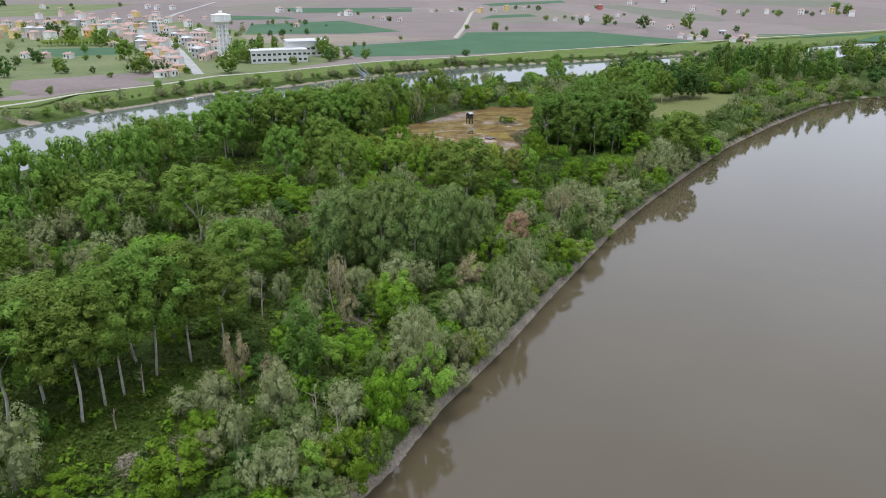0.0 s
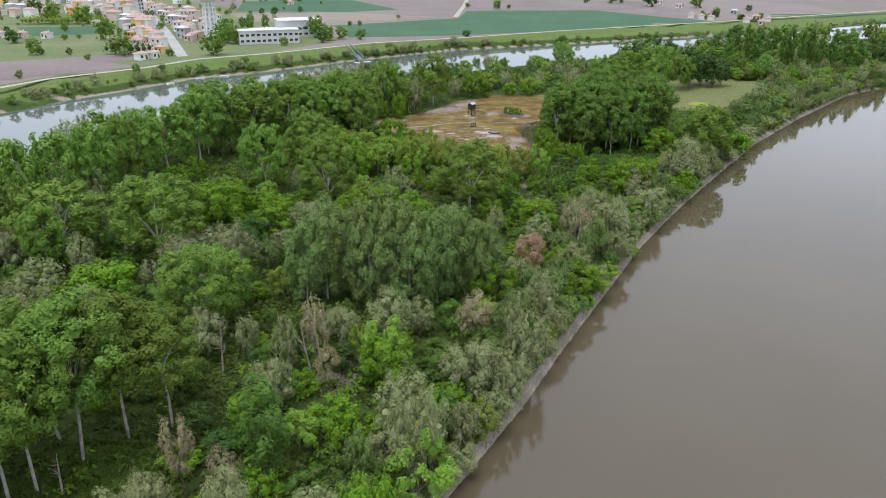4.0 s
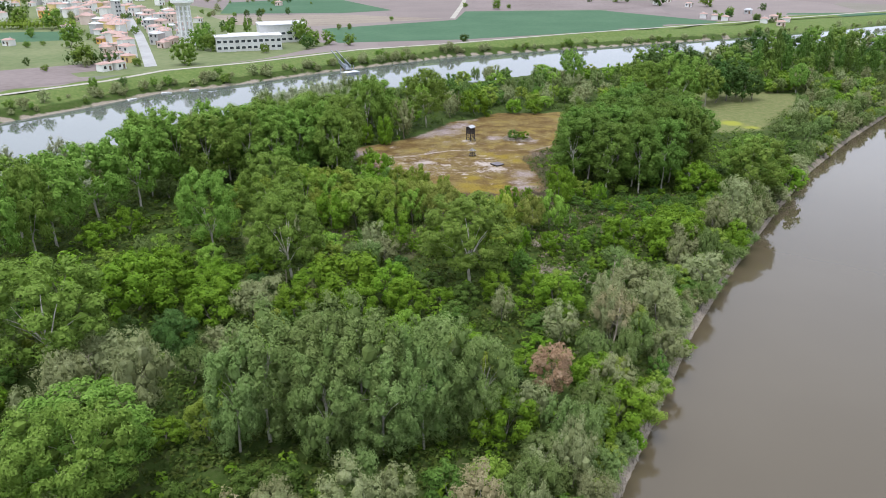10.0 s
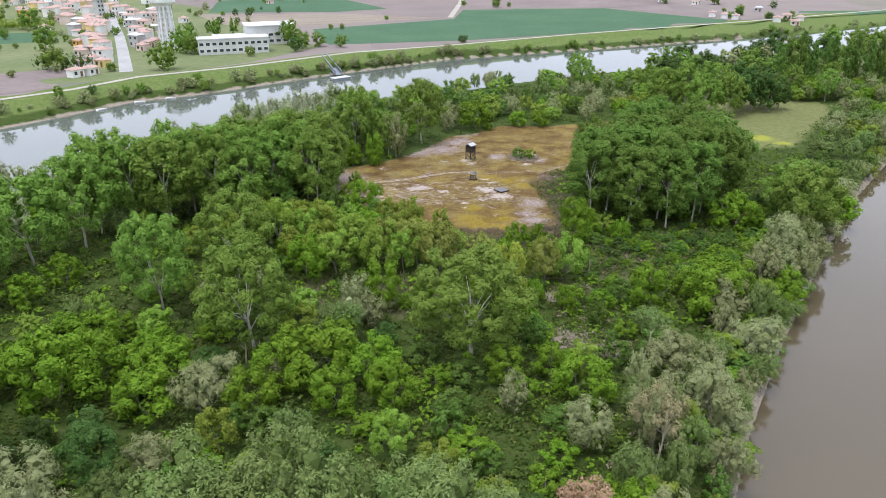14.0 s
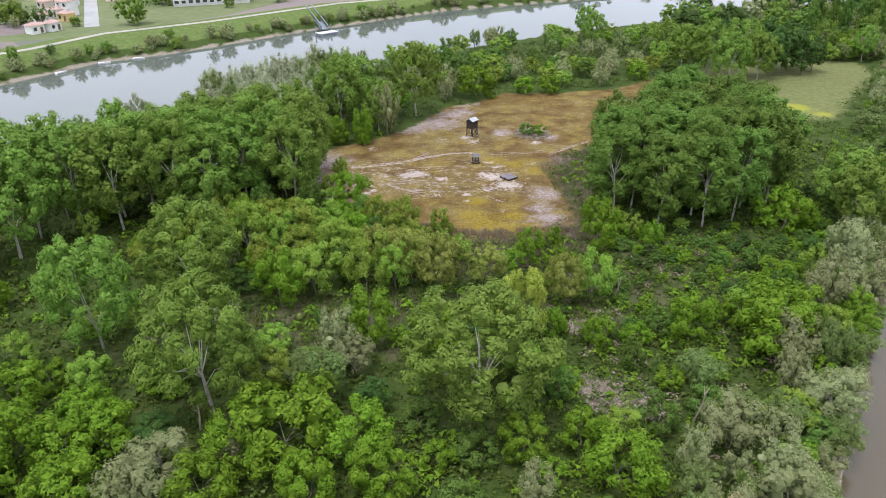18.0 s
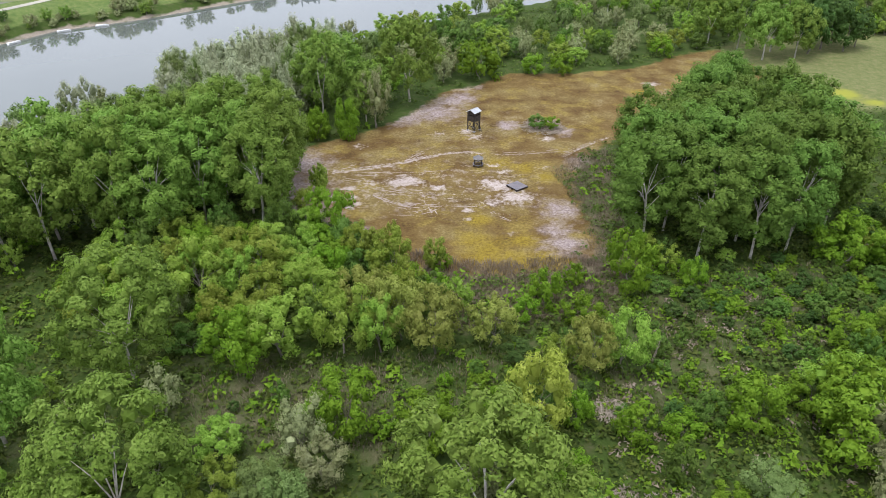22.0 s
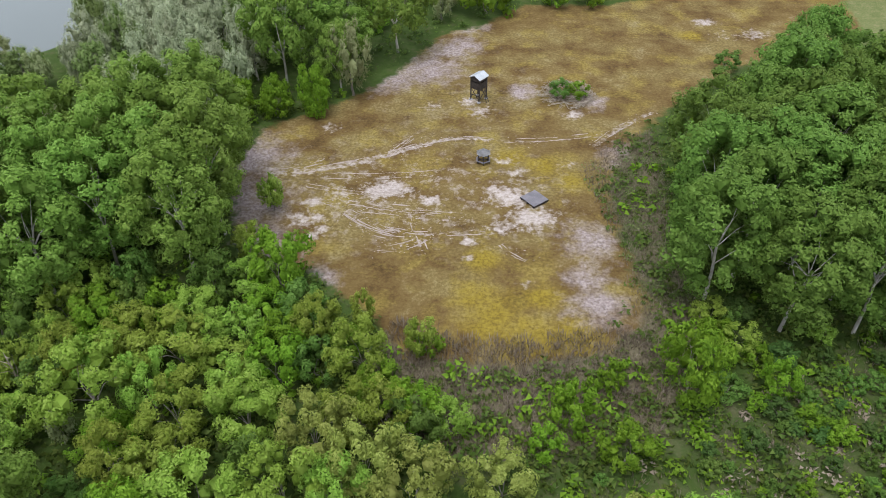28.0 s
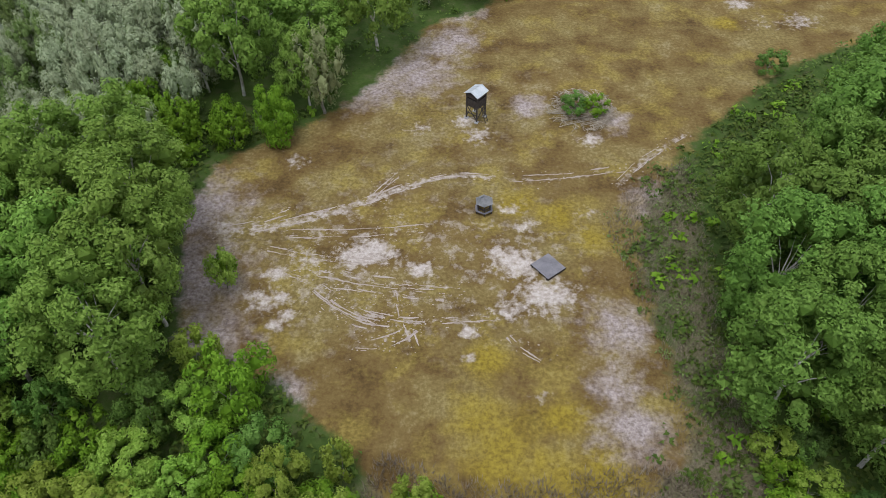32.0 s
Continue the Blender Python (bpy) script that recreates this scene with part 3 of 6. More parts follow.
def leaf_arrays(lobes, count, size, rng, slim=0.7, wild=0.7, low=-0.75, core=0.52, spread=(0.80, 1.10), hearts=()):
    """Small leaf blades strewn over lobes (centre and half-axes, and the way that each lobe faces), with a dense heart in each lobe."""
    lobes = np.asarray(lobes, float)
    face = lobes[:, 6:9] if lobes.shape[1] > 6 else np.tile((0.0, 0.0, 0.6), (len(lobes), 1))
    area = (lobes[:, 3] * lobes[:, 5]) + lobes[:, 3] * lobes[:, 4]
    pick = rng.choice(len(lobes), int(count * 2.2), p=area / area.sum())
    d = rng.normal(size=(len(pick), 3)) + face[pick] * 0.55
    d /= np.linalg.norm(d, axis=1)[:, None]
    keep = d[:, 2] > low - rng.random(len(d)) * 0.3
    d, pick = d[keep], pick[keep]
    p = lobes[pick, :3] + d * lobes[pick, 3:6] * rng.uniform(*spread, (len(d), 1))
    c, w = lobes[:, :3].astype(np.float32), (1 / lobes[:, 3:6] ** 2).astype(np.float32)
    q = p.astype(np.float32)
    near = (q * q) @ w.T - 2 * q @ (c * w).T + (c * c * w).sum(1)[None]
    near[np.arange(len(p)), pick] = 9
    deep = near.min(1) < 0.60
    p, d, pick = p[~deep][:count], d[~deep][:count], pick[~deep][:count]
    nrm = 0.85 * d + 0.35 * face[pick] + rng.normal(size=d.shape) * wild * 0.38 + (0, 0, 0.12)
    nrm /= np.linalg.norm(nrm, axis=1)[:, None]
    u = np.cross(nrm, rng.normal(size=d.shape))
    u /= np.linalg.norm(u, axis=1)[:, None]
    v = np.cross(nrm, u)
    a = size * rng.uniform(0.6, 1.35, (len(p), 1))
    quad = np.stack([p - u * a * 1.15, p + v * a * slim * 1.5, p + u * a * 1.15], 1).reshape(-1, 3)
    faces = np.arange(len(quad)).reshape(-1, 3).tolist()
    for some, shape, sides, fill in ((lobes, OCTA, OCTA_FACES, core), (np.asarray(hearts, float), ICO, ICO_FACES, 0.54)):
        if not fill or not len(some):
            continue
        inner = (some[:, None, :3] + shape[None] * some[:, None, 3:6] * fill * rng.uniform(0.72, 1.08, (len(some), len(shape), 1))).reshape(-1, 3)
        base = len(quad)
        faces += (sides[None] + base + (np.arange(len(some)) * len(shape))[:, None, None]).reshape(-1, 3).tolist()
        quad = np.concatenate([quad, inner])
    return quad, faces


def leaf_mesh(name, lobes, count, size, rng, mat, **more):
    verts, faces = leaf_arrays(lobes, count, size, rng, **more)
    me = bpy.data.meshes.new(name)
    me.from_pydata(verts.tolist(), [], faces)
    me.materials.append(mat)
    return me


def shell(rng, n, centre, axes, r, tall=1.0, low=-0.5, inner=0.75):
    """Lobes spread over the outside of an egg-shaped crown."""
    out = []
    for k in range(n):
        z = 1 - (1 - low) * (k + 0.5) / n
        a = 2.39996 * k + rng.uniform(-0.4, 0.4)
        s = math.sqrt(max(0.0, 1 - z * z))
        f = rng.uniform(inner, 1.02)
        s *= 1 + 0.22 * min(z, 0.1)
        q = r * rng.uniform(0.75, 1.25)
        out.append((centre[0] + s * math.cos(a) * axes[0] * f, centre[1] + s * math.sin(a) * axes[1] * f, centre[2] + z * axes[2] * f, q, q, q * tall))
    return out


def boughs(rng, n, centre, axes, r, tall=1.0, low=-0.5, inner=0.6, tufts=9, tuft=0.42):
    """A crown of boughs, each one a head of small tufts that faces outwards and up. Returns the boughs and their tufts."""
    heads = shell(rng, n, centre, axes, r, tall, low, inner)
    out = []
    for head in heads:
        c, size = np.array(head[:3]), np.array(head[3:6])
        way = (c - centre) / axes
        way = way / max(0.3, np.linalg.norm(way)) + (0, 0, 0.55)
        for k in range(tufts):
            d = rng.normal(size=3) * 0.75 + way
            d /= np.linalg.norm(d)
            q = size * tuft * rng.uniform(0.6, 1.3)
            out.append((*(c + d * size * rng.uniform(0.55, 1.02)), *q, *(d * 0.6 + way * 0.25)))
    return heads, out


def limbs(rng, lobes, trunk_top, trunk_r, lean, forks, reach=0.8):
    """A trunk and limbs that reach into the lobes."""
    top = Vector((lean[0], lean[1], trunk_top))
    mid = top * 0.5 + Vector((rng.uniform(-0.2, 0.2), rng.uniform(-0.2, 0.2), 0))
    out = [tube([(0, 0, -0.6), (0, 0, 0.3), mid, top], [trunk_r * 1.35, trunk_r, trunk_r * 0.85, trunk_r * 0.65], 7)]
    order = [k for k in rng.permutation(len(lobes)) if lobes[k][2] > trunk_top * 1.25][:forks]
    for k in order:
        start = top if rng.random() < 0.6 else mid.lerp(top, rng.uniform(0.3, 0.9))
        end = start.lerp(Vector(lobes[k][:3]), reach)
        bend = start.lerp(end, 0.5) + Vector((rng.uniform(-0.3, 0.3), rng.uniform(-0.3, 0.3), 0.5))
        out.append(tube([start, bend, end], [trunk_r * 0.36, trunk_r * 0.22, trunk_r * 0.06], 5))
    return out


def build_tree(name, label, category, variant, level):
    """One tree of the kind, standing at the origin: returns its root and its height and half-width. level: 0 fine, 1 small, 2 far."""
    rng = np.random.default_rng(100 + variant * 17 + sum(map(ord, name)))
    lean = (rng.uniform(-0.5, 0.5), rng.uniform(-0.5, 0.5))
    leaf, wood, more = "poplar", bark_pale, {}
    if name == "poplar":
        h, r = 18.0, 5.0
        crown = (36, (lean[0], lean[1], 11.4), (3.8, 3.8, 5.4), 1.35, 0.95, -0.8, 0.7)
        trunk, forks, count, size = (8.5, 0.17), 12, 7600, 0.20
    elif name in ("grove_poplar", "wood_poplar"):
        h, r = 18.0, 5.0
        crown = (44, (lean[0], lean[1], 9.6), (3.8, 3.8, 6.9), 1.35, 1.0, -0.85, 0.72)
        trunk, forks, count, size = (8.0, 0.19), 9, 8000, 0.20
        leaf = "fresh" if name == "wood_poplar" else "deep"
    elif name == "white_poplar":
        h, r = 18.0, 5.0
        crown = (38, (lean[0], lean[1], 8.6), (3.7, 3.7, 7.4), 1.25, 1.6, -0.95, 0.62)
        trunk, forks, count, size = (8.0, 0.19), 9, 9600, 0.18
        leaf, more = "silver", dict(slim=0.5, wild=0.9, spread=(0.72, 1.2))
    elif name == "spreading_poplar":
        h, r = 15.0, 7.0
        crown = (48, (lean[0], lean[1], 7.8), (5.5, 5.5, 6.0), 1.4, 0.92, -0.68, 0.7)
        trunk, forks, count, size = (4.0, 0.24), 9, 11000, 0.205
        leaf = "fresh"
    elif name in ("willow", "olive_willow"):
        h, r = 9.0, 3.6
        crown = (15, (0, 0, 4.3), (2.3, 2.3, 3.0), 1.05, 1.6, -0.8, 0.45, 6, 0.5)
        trunk, forks, count, size = (2.0, 0.2), 7, 3500, 0.165
        leaf, wood, more = "willow", bark, dict(slim=0.42, wild=1.1, spread=(0.65, 1.25), core=0.5)
        if name == "olive_willow":
            leaf = "olive"
    elif name == "tall_willow":
        h, r = 12.0, 3.6
        crown = (16, (0, 0, 6.2), (2.3, 2.3, 4.2), 1.05, 1.9, -0.8, 0.45, 6, 0.5)
        trunk, forks, count, size = (3.0, 0.2), 9, 4000, 0.165
        leaf, wood, more = "pale", bark_pale, dict(slim=0.42, wild=1.1, spread=(0.65, 1.25), core=0.5)
    elif name == "tan_willow":
        h, r = 9.0, 3.0
        crown = (13, (0, 0, 4.9), (1.9, 1.9, 2.9), 0.85, 1.6, -0.7, 0.5, 6, 0.5)
        trunk, forks, count, size = (2.6, 0.16), 14, 2800, 0.15
        leaf, wood, more = "tan", bark, dict(slim=0.42, wild=1.1, core=0.4, spread=(0.6, 1.3))
    elif name in ("green_shrub", "hazel_shrub"):
        h, r = 6.0, 3.6
        crown = (17, (0, 0, 2.5), (2.5, 2.5, 2.5), 1.05, 0.9, -0.7, 0.7, 6, 0.46)
        trunk, forks, count, size = (1.2, 0.12), 4, 2700, 0.185
        leaf, wood = "green" if name == "green_shrub" else "hazel", bark
    elif name in ("yellow_shrub", "golden_shrub", "ochre_shrub"):
        h, r = 8.0, 3.6
        crown = (18, (0, 0, 3.8), (2.5, 2.5, 3.1), 1.0, 1.05, -0.7, 0.7, 7, 0.44)
        trunk, forks, count, size = (1.8, 0.13), 8, 3300, 0.165
        leaf, wood, more = name.split("_")[0], bark, dict(wild=0.9)
    elif name == "dark_tree":
        h, r = 10.0, 4.0
        crown = (18, (0, 0, 4.9), (2.6, 2.6, 3.7), 1.3, 1.0, -0.85, 0.6, 6, 0.46)
        trunk, forks, count, size = (2.0, 0.2), 4, 3500, 0.19
        leaf, wood = "dark", bark
    elif name == "columnar_poplar":
        h, r = 16.0, 2.6
        crown = (18, (0, 0, 8.3), (1.2, 1.2, 6.8), 1.1, 1.6, -0.9, 0.6, 6, 0.46)
        trunk, forks, count, size = (3.0, 0.2), 3, 3600, 0.19
        leaf, wood = "hazel", bark
    elif name == "rust_tree":
        h, r = 10.0, 3.2
        crown = (18, (0, 0, 5.2), (2.1, 2.1, 3.7), 0.85, 1.1, -0.85, 0.5, 6, 0.5)
        trunk, forks, count, size = (5.0, 0.16), 10, 3800, 0.15
        leaf, wood, more = "rust", bark, dict(wild=1.0, core=0.42, spread=(0.7, 1.2))
    else:
        h, r = 9.0, 5.0
        crown = (17, (0, 0, 4.2), (3.1, 3.1, 3.4), 1.9, 0.95, -0.85, 0.7, 2, 0.5)
        trunk, forks, count, size = (2.0, 0.25), 0, 360, 0.5
        leaf, wood = "poplar", bark
        if name == "hedge_tree":
            leaf = "dark"
        elif name == "bank_willow":
            leaf = "willow"
    if level:
        crown = (*crown[:7], (6, 4)[level - 1], (0.48, 0.56)[level - 1])
    heads, lobes = boughs(rng, *crown)
    count, size = int(count * (1.15, 0.50, 0.25)[level]), size * (0.72, 1.0, 1.5)[level]
    if level:
        forks = min(forks, 5)
    root = thing(name, label, category, pose(0, 0, 0))
    mesh_part("trunk", joined("trunk", limbs(rng, heads, trunk[0], trunk[1], lean, forks), wood), None, root)
    mesh_part("crown", leaf_mesh("crown", lobes, count, size, rng, LEAF[leaf], hearts=heads, **more), None, root)
    return root, h, r


KINDS = {
    "poplar": ("tall green poplar with a pale trunk and clustered crown", "tree", "poplar wood", 4),
    "grove_poplar": ("tall green poplar leafy far down its stem", "tree", "poplar wood", 4),
    "wood_poplar": ("tall fresh green poplar with a full crown", "tree", "poplar wood", 4),
    "tall_willow": ("tall pale silvery willow with drooping feathery boughs", "tree", "silvery willows", 3),
    "white_poplar": ("tall grey-green poplar leafy far down its stem", "tree", "grey-green poplars", 3),
    "spreading_poplar": ("broad green poplar with forked pale limbs", "tree", "scattered poplars", 4),
    "willow": ("silvery grey-green willow with upright feathery boughs", "tree", "willows", 4),
    "olive_willow": ("olive green bushy willow beside the water", "tree", "olive willows", 3),
    "hazel_shrub": ("mid-green rounded hazel-like shrub", "shrub", "hazel shrubs", 3),
    "tan_willow": ("faded tan willow with thin bare-looking twigs", "tree", "willows", 2),
    "green_shrub": ("bright green leafy shrub growing down to the ground", "shrub", "green shrubs", 4),
    "yellow_shrub": ("yellowish young-leaved shrub with an airy crown", "shrub", "yellowish shrubs", 4),
    "golden_shrub": ("bright golden green young tree", "tree", "", 1),
    "ochre_shrub": ("ochre green young tree with catkins", "tree", "ochre young trees", 2),
    "dark_tree": ("dense dark green tree leafy to the ground", "tree", "dark trees", 2),
    "columnar_poplar": ("slender dark columnar poplar", "tree", "columnar poplars", 2),
    "rust_tree": ("withered tree with rust-brown leaves", "tree", "", 1),
    "field_tree": ("round green tree on the farmland", "tree", "farmland trees", 3),
    "hedge_tree": ("dark round garden tree", "tree", "garden trees", 2),
    "bank_willow": ("grey-green bush on the river bank", "shrub", "river bank bushes", 3),
}
MADE = {}
SWAP = {"willow": "olive_willow", "green_shrub": "hazel_shrub"}
COUNT = collections.Counter()
lottery = random.Random(7)


def plant_one(kind, x, y, h, r, z=None, fixed=False):
    if kind in SWAP and not fixed and lottery.random() < (0.5 if COUNT[kind] < 290 else 1.1) and COUNT[kind] > 70:
        kind = SWAP[kind]
    COUNT[kind] += 1
    label, category, group, variants = KINDS[kind]
    v = lottery.randrange(variants)
    spin = lottery.uniform(0, 360)
    level = 2 if y > 240 or x > 72 or x < -80 or r < 1.9 else 1 if r < 2.8 or y > 212 or abs(x) > 56 else 0
    key = (kind, v, level if kind not in ("field_tree", "hedge_tree", "bank_willow") else 0)
    first = key not in MADE
    if first:
        MADE[key] = build_tree(kind, label, category, v, key[2])
        if group:
            MADE[key][0]["group"] = group
    root, h0, r0 = MADE[key]
    m = pose(x, y, height_at(x, y) if z is None else z, 0, 0, spin) @ Matrix.Diagonal((r / r0, r / r0, h / h0, 1))
    if first:
        root.matrix_world = m
        return root
    keep = root.matrix_basis.copy()
    root.matrix_basis = Matrix()
    ob = copy_thing(root, m)
    root.matrix_basis = keep
    return ob


def plant(kind, rows):
    for x, y, h, r in rows:
        if y < 170:
            x = min(x, float(along(SHORE_EAST, y)) - 0.7 - 0.25 * r)
        plant_one(kind, x, y, h, r, None, True)
        TAKEN.append((x, y, r))


TAKEN = []
plant("poplar", [
    (-54.4, 20.8, 18.4, 7.1),
    (-46.3, 22.9, 18.5, 6.1),
    (-45.2, 26.8, 19.6, 5.9),
    (-53.5, 27.2, 17.3, 6.5),
    (-43.8, 29.3, 20.2, 5.5),
    (-54.2, 34.4, 15.9, 6.4),
    (-41.4, 34.5, 20.7, 6.1),
    (-61.7, 35.8, 15.2, 7.1),
    (-45.8, 37.9, 18.5, 5.9),
    (-37.9, 38.4, 20.0, 5.8),
    (-33.6, 40.8, 16.5, 5.3),
])
plant("white_poplar", [
    (-13.5, 72.5, 15.9, 4.3),
    (-7.3, 73.5, 14.7, 5.0),
    (-23.8, 73.8, 16.0, 4.3),
    (-9.5, 74.3, 20.1, 5.8),
    (-2.8, 74.5, 16.1, 4.3),
    (-20.8, 75.6, 18.3, 5.9),
    (4.4, 76.4, 15.4, 4.3),
    (-14.9, 76.6, 18.9, 5.9),
    (-1.2, 77.1, 18.1, 5.6),
])
plant("spreading_poplar", [
    (-36.7, 62.0, 15.1, 6.7),
    (-37.6, 67.1, 12.6, 8.0),
    (-53.8, 89.9, 17.1, 9.3),
    (-72.3, 92.2, 14.5, 9.5),
    (3.0, 118.4, 16.2, 8.8),
    (-27.6, 119.8, 17.0, 7.3),
    (-44.5, 130.6, 16.8, 5.9),
    (-75.4, 133.0, 18.7, 7.5),
    (-81.7, 133.3, 18.0, 8.2),
    (-35.6, 141.0, 16.4, 7.6),
    (-74.2, 148.0, 17.7, 8.0),
    (-68.5, 155.8, 19.1, 7.6),
    (67.7, 163.8, 14.6, 7.2),
    (68.1, 168.4, 13.9, 7.2),
    (-17.0, 217.7, 12.2, 4.3),
    (-26.1, 220.3, 18.4, 6.7),
    (-16.9, 226.0, 10.3, 5.6),
    (-25.3, 230.6, 15.7, 8.0),
])
plant("spreading_poplar", [
    (-8.9, 231.1, 19.3, 7.2),
])
plant("green_shrub", [
    (-29.3, 10.0, 7.0, 4.5),
    (-3.1, 14.7, 8.2, 3.4),
    (-29.2, 18.1, 4.8, 2.8),
    (-7.9, 22.2, 10.7, 3.6),
    (-23.7, 40.8, 5.5, 3.9),
    (-14.0, 41.1, 4.2, 3.5),
    (-9.0, 49.8, 8.7, 3.9),
    (-55.9, 72.8, 7.8, 6.1),
    (6.5, 75.9, 7.4, 4.1),
    (19.8, 79.5, 6.9, 4.4),
    (18.5, 86.3, 5.9, 3.1),
    (28.3, 99.0, 3.9, 2.7),
    (-36.5, 103.9, 6.9, 4.7),
    (-23.7, 105.3, 6.1, 4.0),
    (-14.1, 105.5, 6.3, 3.6),
    (-6.9, 106.3, 6.4, 3.5),
    (-61.4, 106.7, 10.0, 6.1),
    (-49.0, 107.3, 10.5, 6.5),
])
plant("green_shrub", [
    (16.6, 108.1, 7.0, 4.3),
    (-54.8, 110.1, 6.9, 4.7),
    (-39.4, 110.4, 6.5, 4.0),
    (-45.8, 110.4, 8.4, 5.1),
    (-21.9, 110.9, 7.1, 4.2),
    (7.2, 112.0, 5.1, 3.1),
    (-9.9, 112.3, 6.7, 4.4),
    (-17.2, 113.0, 8.6, 6.3),
    (-36.6, 113.2, 5.5, 3.8),
    (13.5, 113.8, 5.1, 2.9),
    (-40.0, 116.5, 5.5, 3.7),
    (-49.5, 118.6, 7.0, 4.6),
    (39.6, 130.5, 9.3, 5.7),
    (-2.3, 131.0, 6.6, 3.7),
    (18.4, 131.7, 4.9, 2.3),
    (-66.9, 132.4, 6.0, 3.9),
    (-10.8, 132.6, 8.2, 3.7),
    (42.2, 133.8, 9.1, 5.7),
])
plant("green_shrub", [
    (30.6, 133.8, 7.2, 3.7),
    (54.9, 136.5, 5.0, 3.0),
    (37.9, 136.8, 4.9, 2.9),
    (-64.4, 139.6, 6.5, 3.2),
    (55.3, 140.1, 5.1, 2.8),
    (-24.0, 142.4, 8.7, 4.1),
    (16.3, 151.3, 4.8, 2.7),
    (9.3, 151.8, 3.6, 1.9),
    (11.9, 155.1, 6.2, 2.5),
    (23.4, 158.8, 10.2, 3.7),
    (31.8, 158.6, 5.2, 2.0),
    (14.1, 158.7, 2.3, 0.8),
    (16.2, 159.4, 3.8, 1.6),
    (55.0, 165.2, 8.5, 5.1),
    (-18.5, 167.0, 4.6, 3.2),
    (79.8, 174.2, 8.2, 5.0),
])
plant("green_shrub", [
    (-21.8, 188.1, 4.3, 1.4),
    (-31.8, 210.2, 5.8, 2.9),
    (-25.5, 210.4, 7.2, 2.4),
    (-19.7, 210.5, 8.8, 2.8),
    (6.7, 246.8, 10.2, 5.3),
    (19.8, 250.4, 5.4, 3.1),
    (26.5, 250.9, 5.4, 3.3),
])
plant("willow", [
    (-11.8, 7.8, 4.9, 2.3),
    (-46.9, 9.4, 11.4, 4.5),
    (-17.9, 10.3, 7.5, 2.7),
    (-20.7, 21.8, 10.6, 3.3),
    (-29.4, 24.0, 7.9, 3.1),
    (-34.0, 24.5, 4.4, 2.4),
    (-4.2, 31.5, 13.5, 3.5),
    (-6.0, 39.7, 9.1, 3.7),
    (1.6, 40.0, 6.7, 2.6),
    (-22.2, 44.4, 8.2, 3.3),
    (1.8, 48.5, 9.0, 3.9),
    (8.8, 49.2, 7.5, 2.7),
    (-22.1, 52.4, 9.2, 2.1),
    (11.9, 56.3, 10.1, 3.5),
    (-34.4, 56.6, 8.9, 3.8),
    (-28.7, 56.8, 6.9, 2.3),
    (-15.4, 59.6, 7.3, 3.0),
    (8.5, 60.4, 8.2, 1.9),
])
plant("willow", [
    (-9.7, 61.1, 8.7, 4.1),
    (13.4, 68.8, 9.1, 2.8),
    (-66.5, 73.3, 7.7, 4.4),
    (14.5, 77.2, 5.1, 2.2),
    (-45.8, 79.9, 10.6, 4.4),
    (-37.1, 80.2, 11.8, 4.2),
    (-49.2, 85.9, 6.2, 3.0),
    (-42.9, 88.1, 7.3, 4.9),
    (32.8, 94.9, 7.1, 3.5),
    (22.5, 97.6, 11.2, 3.4),
    (15.6, 98.3, 6.7, 3.4),
    (30.7, 102.3, 8.7, 4.4),
    (-30.2, 104.5, 7.8, 3.7),
    (23.7, 109.0, 6.8, 2.2),
    (-29.5, 109.1, 6.1, 3.8),
    (-22.2, 109.2, 5.6, 1.6),
    (33.6, 112.3, 6.1, 2.7),
    (28.9, 113.5, 6.8, 4.0),
])
plant("willow", [
    (42.1, 119.6, 7.2, 4.2),
    (41.3, 128.3, 7.6, 4.3),
    (51.1, 141.1, 8.5, 4.0),
    (61.8, 144.4, 8.4, 3.5),
    (58.3, 149.5, 10.7, 4.3),
    (-33.9, 152.7, 4.8, 1.6),
    (-14.9, 216.1, 12.7, 3.8),
])
plant("yellow_shrub", [
    (1.7, 30.2, 10.1, 4.3),
    (6.5, 42.6, 5.7, 2.2),
    (-8.9, 51.2, 9.6, 3.8),
    (23.4, 81.5, 6.0, 3.4),
    (37.2, 117.6, 4.5, 3.0),
    (41.8, 137.2, 6.9, 4.6),
    (-8.2, 145.6, 8.5, 3.4),
    (19.5, 142.2, 9.3, 3.3),
    (12.0, 142.9, 5.2, 2.1),
    (-19.7, 144.8, 8.8, 4.7),
    (-12.4, 144.9, 10.4, 3.7),
    (-39.5, 151.7, 5.7, 4.3),
    (-16.9, 153.0, 8.5, 4.0),
    (0.9, 154.0, 5.1, 2.0),
])
plant("yellow_shrub", [
    (-31.6, 155.8, 10.5, 5.0),
    (-7.9, 160.1, 9.3, 3.3),
    (-25.9, 160.3, 7.9, 4.7),
    (-30.1, 162.1, 7.9, 3.5),
    (-23.9, 162.8, 6.4, 3.1),
    (-2.3, 163.1, 5.7, 2.0),
    (-12.6, 164.3, 7.9, 2.9),
    (-20.1, 164.7, 6.0, 2.5),
    (-8.1, 166.2, 6.6, 1.6),
    (-21.7, 186.8, 5.9, 1.8),
])
plant("golden_shrub", [
    (8.6, 131.3, 12.4, 4.1),
])
plant("ochre_shrub", [
    (-1.8, 145.4, 10.4, 3.9),
    (-5.9, 148.0, 10.0, 3.4),
    (4.8, 146.9, 7.2, 3.1),
    (-10.5, 151.5, 9.0, 3.6),
    (15.6, 142.0, 8.8, 3.2),
])
plant("green_shrub", [
    (-17.9, 173.0, 9.0, 3.7),
])
